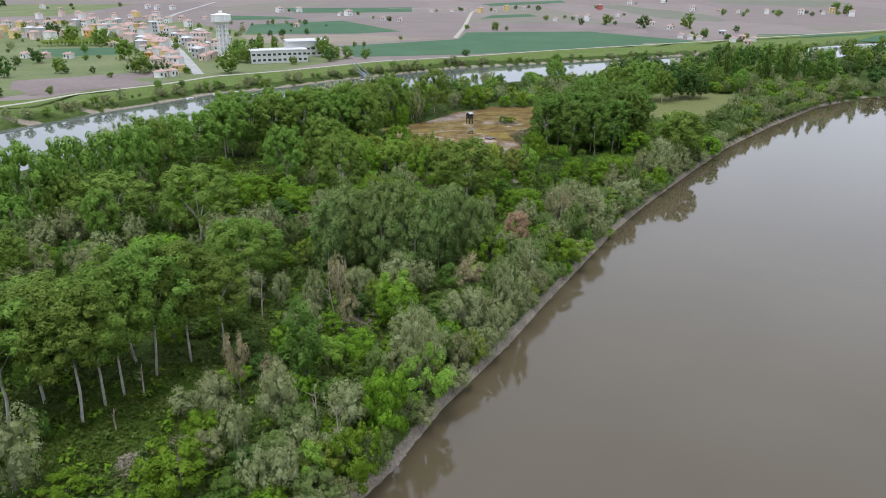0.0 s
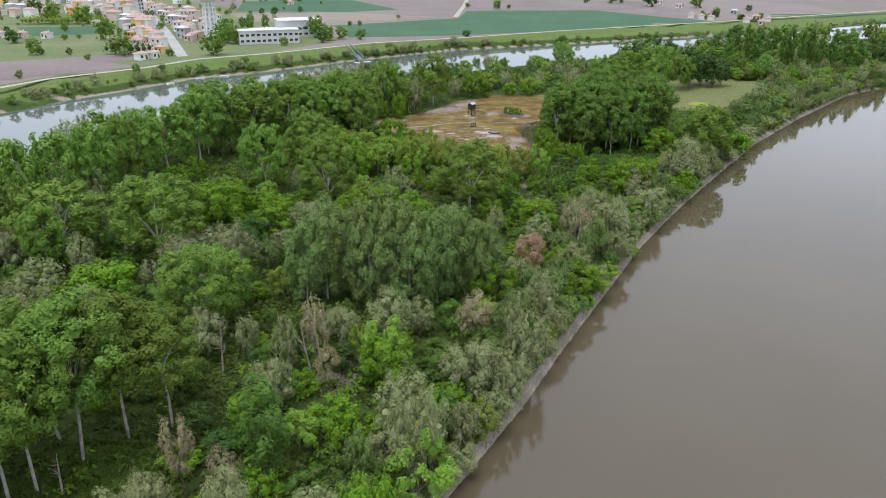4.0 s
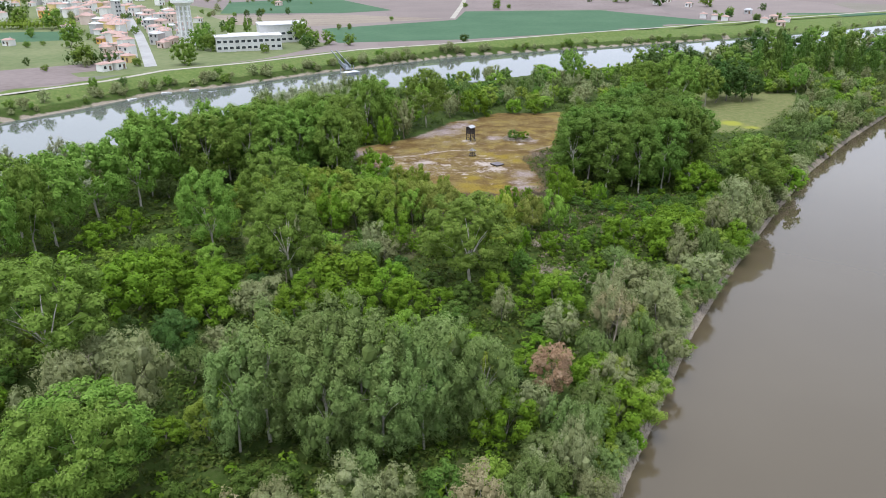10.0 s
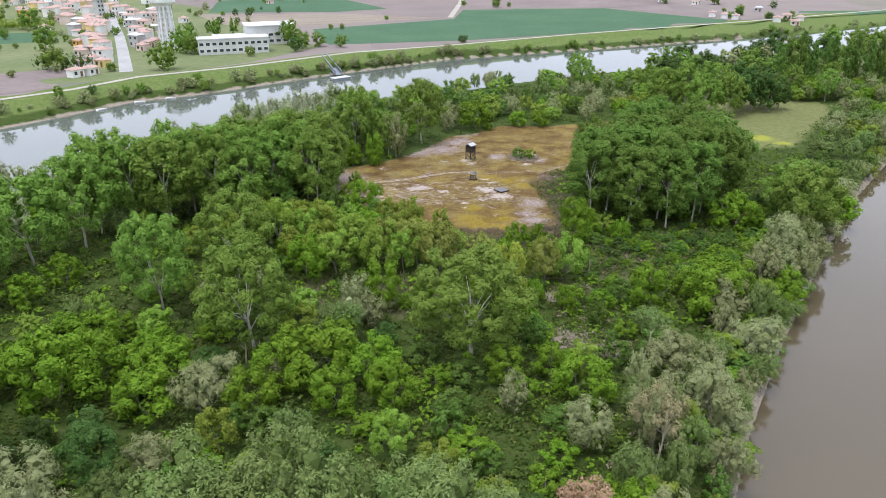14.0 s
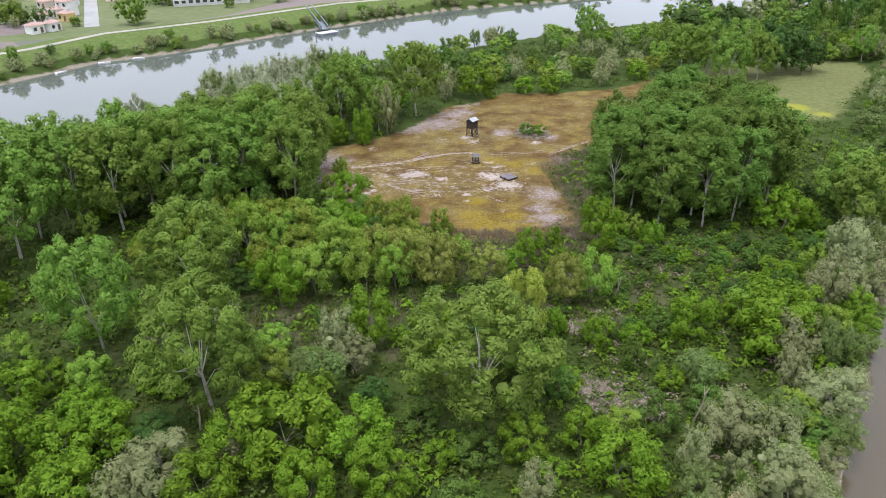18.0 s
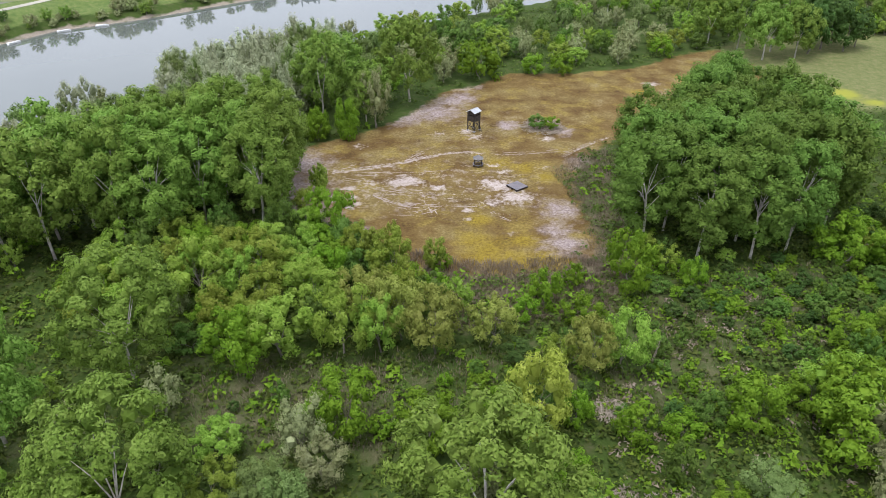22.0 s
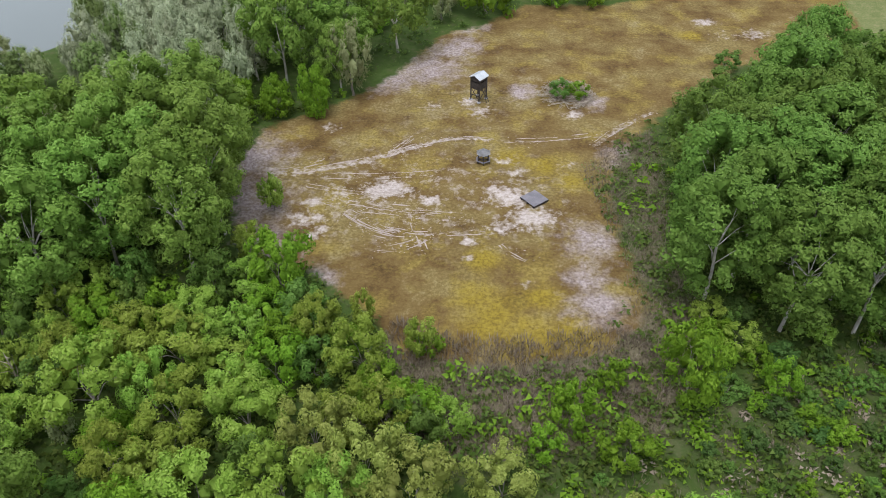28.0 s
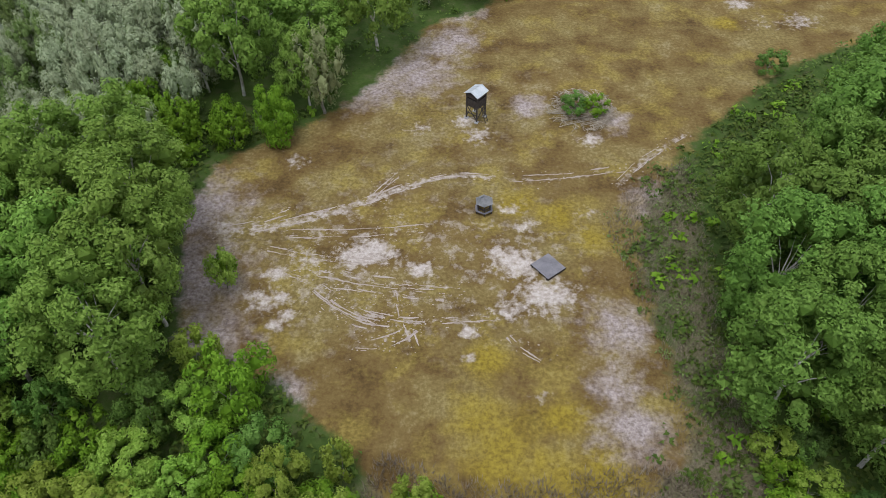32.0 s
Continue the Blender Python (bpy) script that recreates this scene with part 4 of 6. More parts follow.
plant("dark_tree", [
    (-36.0, 90.6, 9.9, 3.6),
])
plant("columnar_poplar", [
    (-19.4, 31.0, 15.1, 2.8),
])
plant("tan_willow", [
    (-22.7, 26.8, 8.1, 2.3),
    (-28.0, 29.3, 9.9, 2.4),
    (-16.3, 49.4, 6.8, 2.1),
    (-18.8, 54.7, 10.9, 2.5),
    (3.0, 61.5, 8.3, 3.4),
    (22.8, 96.8, 10.8, 3.5),
])
plant("rust_tree", [
    (12.6, 83.3, 10.0, 3.2),
])


TAKEN.append((19.4, 121.4, 8.5))  # the heap of brushwood


def free(x, y, gap):
    return all((x - a) ** 2 + (y - b) ** 2 > (gap + 0.45 * r) ** 2 for a, b, r in TAKEN)


def scatter(area, gap, choose, seed, count, clear=3.0, spare=0.0):
    """Fills an outline with trees that keep their distance."""
    dice = random.Random(seed)
    xs, ys = [q[0] for q in area], [q[1] for q in area]
    for _ in range(count):
        x, y = dice.uniform(min(xs), max(xs)), dice.uniform(min(ys), max(ys))
        kind, h, r = choose(dice, x, y)
        if not free(x, y, gap) or within(area, x, y) < 0:
            continue
        if x > along(SHORE_EAST, y) - clear or x < along(SHORE_WEST, y) + clear or within(CLEARING, x, y) > -r * spare - 0.5:
            continue
        if within(GLADE, x, y) > 0:
            continue
        if max(within(OPEN_EAST, x, y), within(OPEN_WEST, x, y)) > 0:
            if dice.random() < 0.35:
                continue
            kind, h = ("green_shrub", "hazel_shrub", "dark_tree")[dice.randrange(3)], dice.uniform(1.0, 2.6)
            r = h * dice.uniform(0.5, 0.75)
        plant_one(kind, x, y, h, r)
        TAKEN.append((x, y, r))


def poplars(dice, x, y):
    return "grove_poplar", dice.uniform(17.0, 20.0), dice.uniform(4.8, 6.0)


def wood_poplars(dice, x, y):
    return "wood_poplar", dice.uniform(17.0, 20.0), dice.uniform(4.8, 6.0)


WOOD_WEST = [(-69, 157), (-52, 166), (-40, 169), (-28, 174), (-23, 189), (-28, 198), (-38, 194), (-50, 187), (-62, 178), (-73, 167)]
scatter(WOOD_WEST, 2.6, wood_poplars, 1, 900, 8)
GROVE_EAST = [(29, 172), (37, 167), (48, 168), (58, 176), (61, 190), (60, 204), (50, 210), (40, 200), (30, 187)]
plant("grove_poplar", [(28.3, 171.5, 17.5, 5.4), (29.5, 180.5, 18.0, 5.2), (35.0, 167.0, 17.5, 5.4), (42.5, 166.8, 17.0, 5.2), (32.0, 189.5, 18.0, 5.2)])
scatter(GROVE_EAST, 2.4, poplars, 2, 900, 8, 0.6)
for x, y, h, r in ((-97, 84, 21, 6.5), (-91, 93, 21.5, 6.5), (-86, 101, 21, 6.2), (-81, 109, 20.5, 6.0), (-78, 118, 20, 6.0), (-76, 127, 19, 5.8), (-104, 76, 20, 6.5)):
    plant_one("spreading_poplar", x, y, h, r)
    TAKEN.append((x, y, r))


def west_mix(dice, x, y):
    k = dice.random()
    if k < 0.15:
        return "spreading_poplar", dice.uniform(12, 15), dice.uniform(4, 6)
    if k < 0.6:
        return "willow", dice.uniform(7, 11), dice.uniform(3, 4)
    return "green_shrub", dice.uniform(4, 7), dice.uniform(2.5, 4)


scatter([(-112, 40), (-66, 30), (-58, 50), (-60, 80), (-74, 110), (-80, 122), (-104, 84)], 2.4, west_mix, 3, 500, 6)


def silver_belt(dice, x, y):
    k = dice.random()
    if k < 0.72:
        return "tall_willow", dice.uniform(9, 13), dice.uniform(2.8, 4.0)
    if k < 0.82:
        return "white_poplar", dice.uniform(11, 14), dice.uniform(3, 4)
    return "green_shrub", dice.uniform(4, 7), dice.uniform(2.4, 3.4)


scatter([(-36, 204), (-30, 209), (-25, 222), (-26, 240), (-30, 262), (-44, 254), (-62, 236), (-56, 216), (-44, 204)], 1.3, silver_belt, 23, 620, 3, 0.5)


def back_mix(dice, x, y):
    k = dice.random()
    if k < 0.45:
        return "willow", dice.uniform(5, 8), dice.uniform(2.6, 3.8)
    if k < 0.72:
        return "green_shrub", dice.uniform(4, 6.5), dice.uniform(2.6, 4)
    if k < 0.94 or x < 40:
        return "yellow_shrub", dice.uniform(4.5, 7), dice.uniform(2.6, 4)
    return "spreading_poplar", dice.uniform(10, 13), dice.uniform(4, 5)


scatter([(-44, 208), (-28, 206), (-14, 218), (-2, 241), (8, 246), (14, 254), (44, 258), (64, 270), (80, 284), (80, 330), (40, 332), (-10, 300), (-42, 262), (-62, 236), (-60, 226), (-40, 212)],
        3.0, back_mix, 4, 700, 2.5, 0.3)


def west_shore(dice, x, y):
    k = dice.random()
    if k < 0.35:
        return "tall_willow", dice.uniform(6, 9.5), dice.uniform(2.4, 3.4)
    if k < 0.8:
        return "willow", dice.uniform(4.5, 8.0), dice.uniform(2.4, 3.6)
    return "green_shrub", dice.uniform(3, 5), dice.uniform(2, 3)


scatter([(-118, 160), (-100, 150), (-84, 140), (-76, 160), (-64, 182), (-40, 197), (-30, 206), (-40, 214), (-56, 226), (-62, 240), (-82, 222), (-98, 198)], 2.6, west_shore, 12, 700, 2)


def far_mix(dice, x, y):
    k = dice.random()
    if k < 0.3:
        return "dark_tree", dice.uniform(9, 14), dice.uniform(4.5, 6.5)
    if k < 0.6:
        return "field_tree", dice.uniform(9, 14), dice.uniform(5, 7.5)
    if k < 0.8:
        return "bank_willow", dice.uniform(6, 9), dice.uniform(4, 6)
    return "hedge_tree", dice.uniform(6, 11), dice.uniform(3.5, 5.5)


scatter([(80, 284), (96, 290), (120, 318), (165, 312), (190, 302), (260, 340), (420, 440), (420, 500), (250, 440), (110, 372), (70, 345)], 4.2, far_mix, 5, 640, 5)
for x, y, h in ((123, 312, 17), (132, 315, 21), (137, 316, 18), (141, 314, 19), (147, 311, 19), (151, 313, 21), (155, 310, 20), (159, 311, 20), (163, 309, 18), (168, 308, 19),
                (173, 306, 17), (178, 304, 16), (145, 318, 20), (130, 322, 18), (205, 330, 17)):
    plant_one("columnar_poplar", x, y, h, 2.3)
    TAKEN.append((x, y, 3))


def shore_mix(dice, x, y):
    k = dice.random()
    if k < 0.42:
        return "willow", dice.uniform(4.5, 8.5), dice.uniform(2.2, 3.4)
    if k < 0.56:
        return "olive_willow", dice.uniform(4.5, 8), dice.uniform(2.2, 3.2)
    if k < 0.72:
        return "green_shrub", dice.uniform(3, 5.5), dice.uniform(2, 3.2)
    if k < 0.86:
        return "hazel_shrub", dice.uniform(3, 6), dice.uniform(2, 3.2)
    return "yellow_shrub", dice.uniform(4, 6.5), dice.uniform(2, 3.2)


scatter([(x - 1, y) for x, y in SHORE_EAST[3:16]] + [(x - 15, y) for x, y in reversed(SHORE_EAST[3:16])], 1.7, shore_mix, 6, 1800, 1.0)
def water_edge(dice, x, y):
    k = dice.random()
    if k < 0.7:
        return "willow", dice.uniform(3.4, 6.5), dice.uniform(2.0, 3.2)
    return ("green_shrub" if k < 0.85 else "yellow_shrub"), dice.uniform(2.5, 4.5), dice.uniform(1.6, 2.6)


def scatter_line(line, y0, y1, near, away, gap, choose, seed, count):
    """Plants along a river line, so far inland."""
    dice = random.Random(seed)
    for _ in range(count):
        y = dice.uniform(y0, y1)
        x = float(along(line, y)) + dice.uniform(near, away)
        kind, h, r = choose(dice, x, y)
        if free(x, y, gap):
            plant_one(kind, x, y, h, r)
            TAKEN.append((x, y, r))


scatter_line(SHORE_EAST, -20, 300, -2.6, -0.5, 0.9, water_edge, 16, 480)
scatter_line(SHORE_EAST, -25, 160, -9.0, -3.0, 1.0, shore_mix, 18, 260)
scatter([(100, 204), (121, 224), (158, 267), (196, 298), (176, 308), (140, 292), (124, 264), (108, 240), (92, 214)], 1.9, shore_mix, 8, 1000, 3)
scatter([(112, 288), (128, 284), (150, 296), (190, 302), (182, 314), (120, 316), (104, 296)], 1.6, back_mix, 19, 420, 3)


def young_wood(dice, x, y):
    k = dice.random()
    if k < 0.62:
        return "yellow_shrub", dice.uniform(5, 8), dice.uniform(2.4, 3.6)
    if k < 0.72:
        return "hazel_shrub", dice.uniform(5, 7), dice.uniform(2.4, 3.4)
    return "green_shrub", dice.uniform(4, 7), dice.uniform(2.5, 3.6)


scatter([(-50, 152), (-40, 152), (-26, 148), (-20, 146), (-4, 146), (3, 151), (-8, 164), (-17, 172), (-24, 180), (-30, 174), (-50, 165)], 1.6, young_wood, 15, 500, 4)
def thicket(dice, x, y):
    k = dice.random()
    if k < 0.45:
        return "green_shrub", dice.uniform(1.8, 3.6), dice.uniform(1.2, 2.2)
    if k < 0.75:
        return "dark_tree", dice.uniform(2.2, 4.5), dice.uniform(1.5, 2.4)
    return "yellow_shrub", dice.uniform(2.5, 5), dice.uniform(1.4, 2.4)


scatter([(24, 158), (44, 150), (60, 158), (68, 176), (58, 178), (40, 168), (27, 169)], 0.9, thicket, 17, 420, 4)
for x, y, h, r in ((79, 262, 15, 6), (84, 270, 17, 6.5), (76, 272, 16, 6), (88, 264, 14, 5.5), (70, 278, 14, 5.5)):
    plant_one("spreading_poplar", x, y, h, r)
    TAKEN.append((x, y, r))
for x, y, h, r in ((93, 268, 15, 5), (98, 272, 15.5, 5.5), (103, 270, 13, 5), (96, 278, 16, 5.5), (104, 279, 14, 5), (108, 274, 11, 4)):
    plant_one("dark_tree", x, y, h, r)
    TAKEN.append((x, y, r))


def low_scrub(dice, x, y):
    return ("hazel_shrub", "dark_tree", "green_shrub")[dice.randrange(3)], dice.uniform(1.2, 3.0), dice.uniform(0.9, 1.7)


scatter(OPEN_EAST, 0.5, low_scrub, 71, 170, 4)
scatter([(24, 150), (40, 142), (60, 158), (52, 166), (30, 160)], 0.5, low_scrub, 72, 90, 4)


def floor_mix(dice, x, y):
    k = dice.random()
    if k < 0.5:
        return "green_shrub", dice.uniform(2.4, 5.0), dice.uniform(1.6, 3.2)
    if k < 0.7:
        return "willow", dice.uniform(5, 8), dice.uniform(2.2, 3.2)
    if k < 0.85:
        return "yellow_shrub", dice.uniform(4, 6.5), dice.uniform(2, 3)
    return "dark_tree", dice.uniform(3, 6), dice.uniform(2, 3)


scatter([(-60, 0), (-8, 0), (8, 48), (24, 80), (48, 124), (60, 150), (45, 160), (20, 156), (-4, 154), (-30, 150), (-60, 130), (-70, 90)], 1.9, floor_mix, 9, 1100, 4)
scatter([(q[0], q[1]) for q in WOOD_WEST], 1.2, floor_mix, 13, 90, 4)
scatter([(q[0], q[1]) for q in GROVE_EAST], 1.2, floor_mix, 14, 60, 4)


# ---- ground cover ----
def ground_cover(name, label, area, count, size, mat, seed, tall, keep_out=True, blades=18, blade=0.34, upright=False, thin=0.0):
    rng = np.random.default_rng(seed)
    xs, ys = [q[0] for q in area], [q[1] for q in area]
    x, y = rng.uniform(min(xs), max(xs), count), rng.uniform(min(ys), max(ys), count)
    ok = (within(area, x, y) > 0) & (x < along(SHORE_EAST, y) - 1.6) & (x > along(SHORE_WEST, y) + 2)
    if keep_out:
        ok &= (within(CLEARING, x, y) < -0.8) & (within(MEADOW, x, y) < -1)
    if thin:
        bare = np.maximum(within(DRY_EDGE, x, y), np.maximum(within(OPEN_EAST, x, y), within(OPEN_WEST, x, y))) > 0
        ok &= ~bare | (rng.random(len(x)) < thin)
    x, y = x[ok], y[ok]
    z = ground_height(x, y)
    r = rng.uniform(0.5, 1.25, len(x)) * size
    h = r * rng.uniform(0.5, 1.0, len(x)) * tall
    lobes = np.stack([x, y, z + h * 0.35, r, r, h], 1)
    d = rng.normal(size=(len(x) * blades, 3))
    d /= np.linalg.norm(d, axis=1)[:, None]
    d[:, 2] = np.abs(d[:, 2])
    who = np.repeat(np.arange(len(x)), blades)
    p = lobes[who, :3] + d * lobes[who, 3:] * rng.uniform(0.55, 1.1, (len(d), 1))
    nrm = 0.6 * d + rng.normal(size=d.shape) * 0.45 + (0, 0, 0.7)
    nrm /= np.linalg.norm(nrm, axis=1)[:, None]
    u = np.cross(nrm, rng.normal(size=d.shape))
    u /= np.linalg.norm(u, axis=1)[:, None]
    v = np.cross(nrm, u)
    a = rng.uniform(0.5, 1.25, (len(p), 1)) * blade
    if upright:
        p[:, 2] = lobes[who, 2] - 0.1
        u = np.stack([np.cos(p[:, 0] * 9), np.sin(p[:, 1] * 9), 0 * p[:, 0]], 1) * 0.07
        v = d * (0.5, 0.5, 0) + (0, 0, 1.0)
    quad = np.stack([p - u * a * 1.1, p + v * a * 1.3, p + u * a * 1.1], 1).reshape(-1, 3)
    me = bpy.data.meshes.new(name)
    me.vertices.add(len(quad))
    me.vertices.foreach_set("co", quad.ravel())
    me.loops.add(len(quad))
    me.loops.foreach_set("vertex_index", np.arange(len(quad)))
    me.polygons.add(len(quad) // 3)
    me.polygons.foreach_set("loop_start", np.arange(0, len(quad), 3))
    me.update()
    me.materials.append(mat)
    return tagged(new(name, me), label, "undergrowth", kind="stuff")


def dead_tree(x, y, h, seed):
    """A bare standing tree: a bent stem with a few broken boughs."""
    root = thing("dead_tree", "bare pale dead tree with broken boughs", "tree", pose(x, y, height_at(x, y)), "dead trees")
    rng = np.random.default_rng(seed)
    tip = Vector((rng.uniform(-0.12, 0.12) * h, rng.uniform(-0.12, 0.12) * h, h))
    mid = tip * 0.5 + Vector((rng.uniform(-0.3, 0.3), rng.uniform(-0.3, 0.3), 0))
    pieces = [tube([(0, 0, -0.4), mid * 0.5, mid, tip], [0.16, 0.13, 0.10, 0.03], 6)]
    for k in range(int(3 + h)):
        start = mid.lerp(tip, rng.uniform(-0.4, 0.9))
        way = Vector((rng.uniform(-1, 1), rng.uniform(-1, 1), rng.uniform(0.3, 1.1))) * h * 0.16
        pieces.append(tube([start, start + way * 0.6, start + way + Vector((0, 0, 0.2))], [0.05, 0.035, 0.01], 4))
    mesh_part("stem", joined("stem", pieces, dead_wood), None, root)


for seed, (x, y, h) in enumerate([(-41.5, 21.7, 3.2), (-15.7, 20.4, 8), (-13.4, 17.1, 7), (-17.8, 53.0, 9), (-40.9, 28.9, 5), (-31.1, 52.6, 8), (-18.9, 52.1, 9), (-18.1, 56.7, 8), (-22.0, 52.0, 8), (-45.4, 85.3, 6), (-27.8, 116.1, 4), (-24.6, 113.9, 5), (-39.3, 157.4, 7), (23.4, 144.4, 3), (22.1, 94.1, 8), (-9.0, 49.2, 5), (26.3, 117.2, 5), (48.1, 127.9, 4)]):
    dead_tree(x, y, h, 300 + seed)
ISLE = [(-110, -10), (-10, -10), (16, 64), (62, 146), (121, 227), (190, 296), (120, 320), (60, 330), (-10, 300), (-90, 205), (-120, 150)]
NEAR_ISLE = [(-100, 0), (-12, 4), (16, 62), (62, 146), (100, 196), (66, 226), (-30, 215), (-95, 205), (-104, 120)]
ground_cover("undergrowth", "low green brambles and nettles under the trees", ISLE, 9000, 1.5, LEAF["mixed"], 21, 0.85, True, 24, 0.28, thin=0.6)
ground_cover("rank_grass", "rank dark grass and nettles on the woodland floor", NEAR_ISLE, 42000, 1.0, LEAF["mixed"], 25, 0.55, True, 7, 0.27, thin=0.7)
ground_cover("bright_undergrowth", "fresh green saplings between the trees", NEAR_ISLE, 2600, 1.1, LEAF["green"], 22, 1.1)
ground_cover("saplings", "scattered green saplings and brambles in dry grass", DRY_EAST, 1100, 1.2, LEAF["green"], 28, 1.0, True, 26, 0.22)
ground_cover("dry_brush", "tangled pale dry brushwood on the ground", [(14, 92), (30, 100), (48, 130), (52, 158), (30, 160), (16, 150)], 200, 1.1, LEAF["straw"], 23, 0.4, True, 22, 0.22)
ground_cover("dry_grass", "dry pale brown grass at the edge of the clearing", DRY_SOUTH, 2400, 0.7, LEAF["straw"], 26, 0.9, False, 14, 0.5, True)
ground_cover("scrub_grass", "dry brown grass between low scrub", OPEN_EAST, 1300, 0.8, LEAF["straw"], 61, 0.8, False, 9, 0.42, True)
ground_cover("glade_grass", "dry brown grass in a small glade", OPEN_WEST, 1100, 0.8, LEAF["straw"], 62, 0.8, False, 9, 0.42, True)
ground_cover("rim_grass", "dry grey-brown grass beside the grove", DRY_EDGE, 3400, 0.7, LEAF["straw"], 63, 0.7, False, 8, 0.36, True)
ground_cover("rim_weeds", "low green weeds beside the grove", DRY_EDGE, 130, 0.9, LEAF["olive"], 64, 0.5, False, 22, 0.13)
ground_cover("glade_turf", "lush green grass under the poplars", GLADE, 5200, 0.7, LEAF["green"], 65, 0.5, True, 9, 0.30, True)
ground_cover("glade_herbs", "low lush green herbs under the poplars", GLADE, 1500, 0.7, LEAF["hazel"], 66, 0.4, True, 16, 0.14)
ground_cover("edge_weeds", "thin green weeds at the edge of the clearing", [(17, 166), (23, 164), (25, 180), (23, 196), (30, 208), (27, 210), (19, 195), (20, 180)], 120, 0.9, LEAF["mixed"], 27, 0.7, False, 14, 0.24)


def bank_stones():
    """Loose pale stones strewn along the waterline."""
    rng = np.random.default_rng(51)
    y = rng.uniform(-10, 290, 5200)
    x = along(SHORE_EAST, y) - rng.uniform(-0.2, 1.7, len(y)) * rng.uniform(0.3, 1, len(y))
    z = ground_height(x, y)
    size = rng.uniform(0.10, 0.42, len(y)) * rng.uniform(0.5, 1, len(y))
    verts = (np.stack([x, y, z], 1)[:, None] + OCTA[None] * size[:, None, None] * rng.uniform(0.6, 1.1, (len(y), 6, 3)) * (1, 1, 0.6)).reshape(-1, 3)
    faces = (OCTA_FACES[None] + (np.arange(len(y)) * 6)[:, None, None]).reshape(-1, 3)
    me = bpy.data.meshes.new("bank_stones")
    me.from_pydata(verts.tolist(), [], faces.tolist())
    me.materials.append(stone)
    tagged(new("bank_stones", me), "loose pale stones along the river's edge", "stones", kind="stuff")


bank_stones()


# ---- the clearing ----
def hunting_hide():
    root = thing("hunting_hide", "dark weathered timber watch hide on stilts with a zinc roof", "hide", pose(4.6, 215.3, height_at(4.6, 215.3), 0, 0, -40))
    w, d, floor_z, eave, ridge = 0.82, 0.88, 2.1, 3.85, 4.35
    for sx in (-1, 1):
        for sy in (-1, 1):
            part("post", beam((sx * w, sy * d, -0.4), (sx * w, sy * d, eave), 0.15), old_wood, root)
            part("footing", box((0.5, 0.5, 0.22), (sx * w, sy * d, 0.02), 12, 0.04), slate, root, "grey concrete footing block")
    part("floor", box((1.85, 1.95, 0.1), (0, 0, floor_z)), old_wood, root)
    for side in (-1, 1):
        for k in range(8):
            if k == 5:
                continue
            z = floor_z + 0.16 + 0.205 * k
            part("side_board", box((0.04, 1.85, 0.19), (side * (w + 0.09), 0, z)), old_wood, root)
            part("front_board", box((1.68, 0.04, 0.19), (0, side * (d + 0.1), z)), old_wood, root)
        part("brace", beam((side * w, -d, 0.3), (side * w, d, 2.0), 0.08), old_wood, root)
        part("cross_brace", beam((-w, side * d, 2.0), (w, side * d, 0.3), 0.08), old_wood, root)
        part("rail", beam((-w, side * d, 1.0), (w, side * d, 1.0), 0.08), old_wood, root)
        gable = bmesh.new()
        gable.faces.new([gable.verts.new(q) for q in ((-w - 0.1, side * (d + 0.1), eave - 0.1), (w + 0.1, side * (d + 0.1), eave - 0.1), (0, side * (d + 0.1), ridge - 0.06))])
        bmesh.ops.solidify(gable, geom=gable.faces[:], thickness=0.04)
        part("gable", gable, old_wood, root)
    for sx in (-1, 1):
        bm = bmesh.new()
        tilt = math.degrees(math.atan2(ridge - eave, w + 0.25))
        bmesh.ops.create_cube(bm, size=1.0, matrix=pose(sx * (w + 0.25) / 2, 0, (eave + ridge) / 2, 0, sx * tilt, 0) @ Matrix.Diagonal((math.hypot(w + 0.25, ridge - eave), 2.3, 0.05, 1)))
        slope = part("roof_slope", bm, tin, root, "pale zinc roof sheet")
        for k in range(5):
            part("seam", beam((sx * 0.02, -1.0 + 0.5 * k, ridge + 0.04), (sx * (w + 0.25), -1.0 + 0.5 * k, eave + 0.04), 0.04), tin, slope)
    for sx in (-0.25, 0.25):
        part("ladder_rail", beam((w + 1.0, sx, 0), (w + 0.1, sx, 2.2), 0.06), old_wood, root)
    for k in range(6):
        f = (k + 0.7) / 6.4
        part("rung", beam((w + 1.0 - 0.9 * f, -0.25, 2.2 * f), (w + 1.0 - 0.9 * f, 0.25, 2.2 * f), 0.045), old_wood, root)


def brush_pile(x, y, r, seed):
    """A ring of dead twigs and stalks."""
    rng = np.random.default_rng(seed)
    pieces = []
    for k in range(300):
        a, q = rng.uniform(0, 2 * math.pi), r * math.sqrt(rng.uniform(0.1, 1))
        c = Vector((q * math.cos(a), q * math.sin(a), rng.uniform(0.05, 0.35)))
        way = Vector(rng.normal(size=3) * (1, 1, 0.22)).normalized() * rng.uniform(0.25, 0.75)
        pieces.append(tube([c - way, c + way * 0.2 + Vector((0, 0, 0.1)), c + way], [0.035, 0.03, 0.014], 3))
    ob = new("brush_pile", joined("brush_pile", pieces, dead_wood))
    ob.matrix_world = pose(x, y, height_at(x, y))
    tagged(ob, "low tangled heap of pale dead brushwood", "brushwood", kind="stuff")


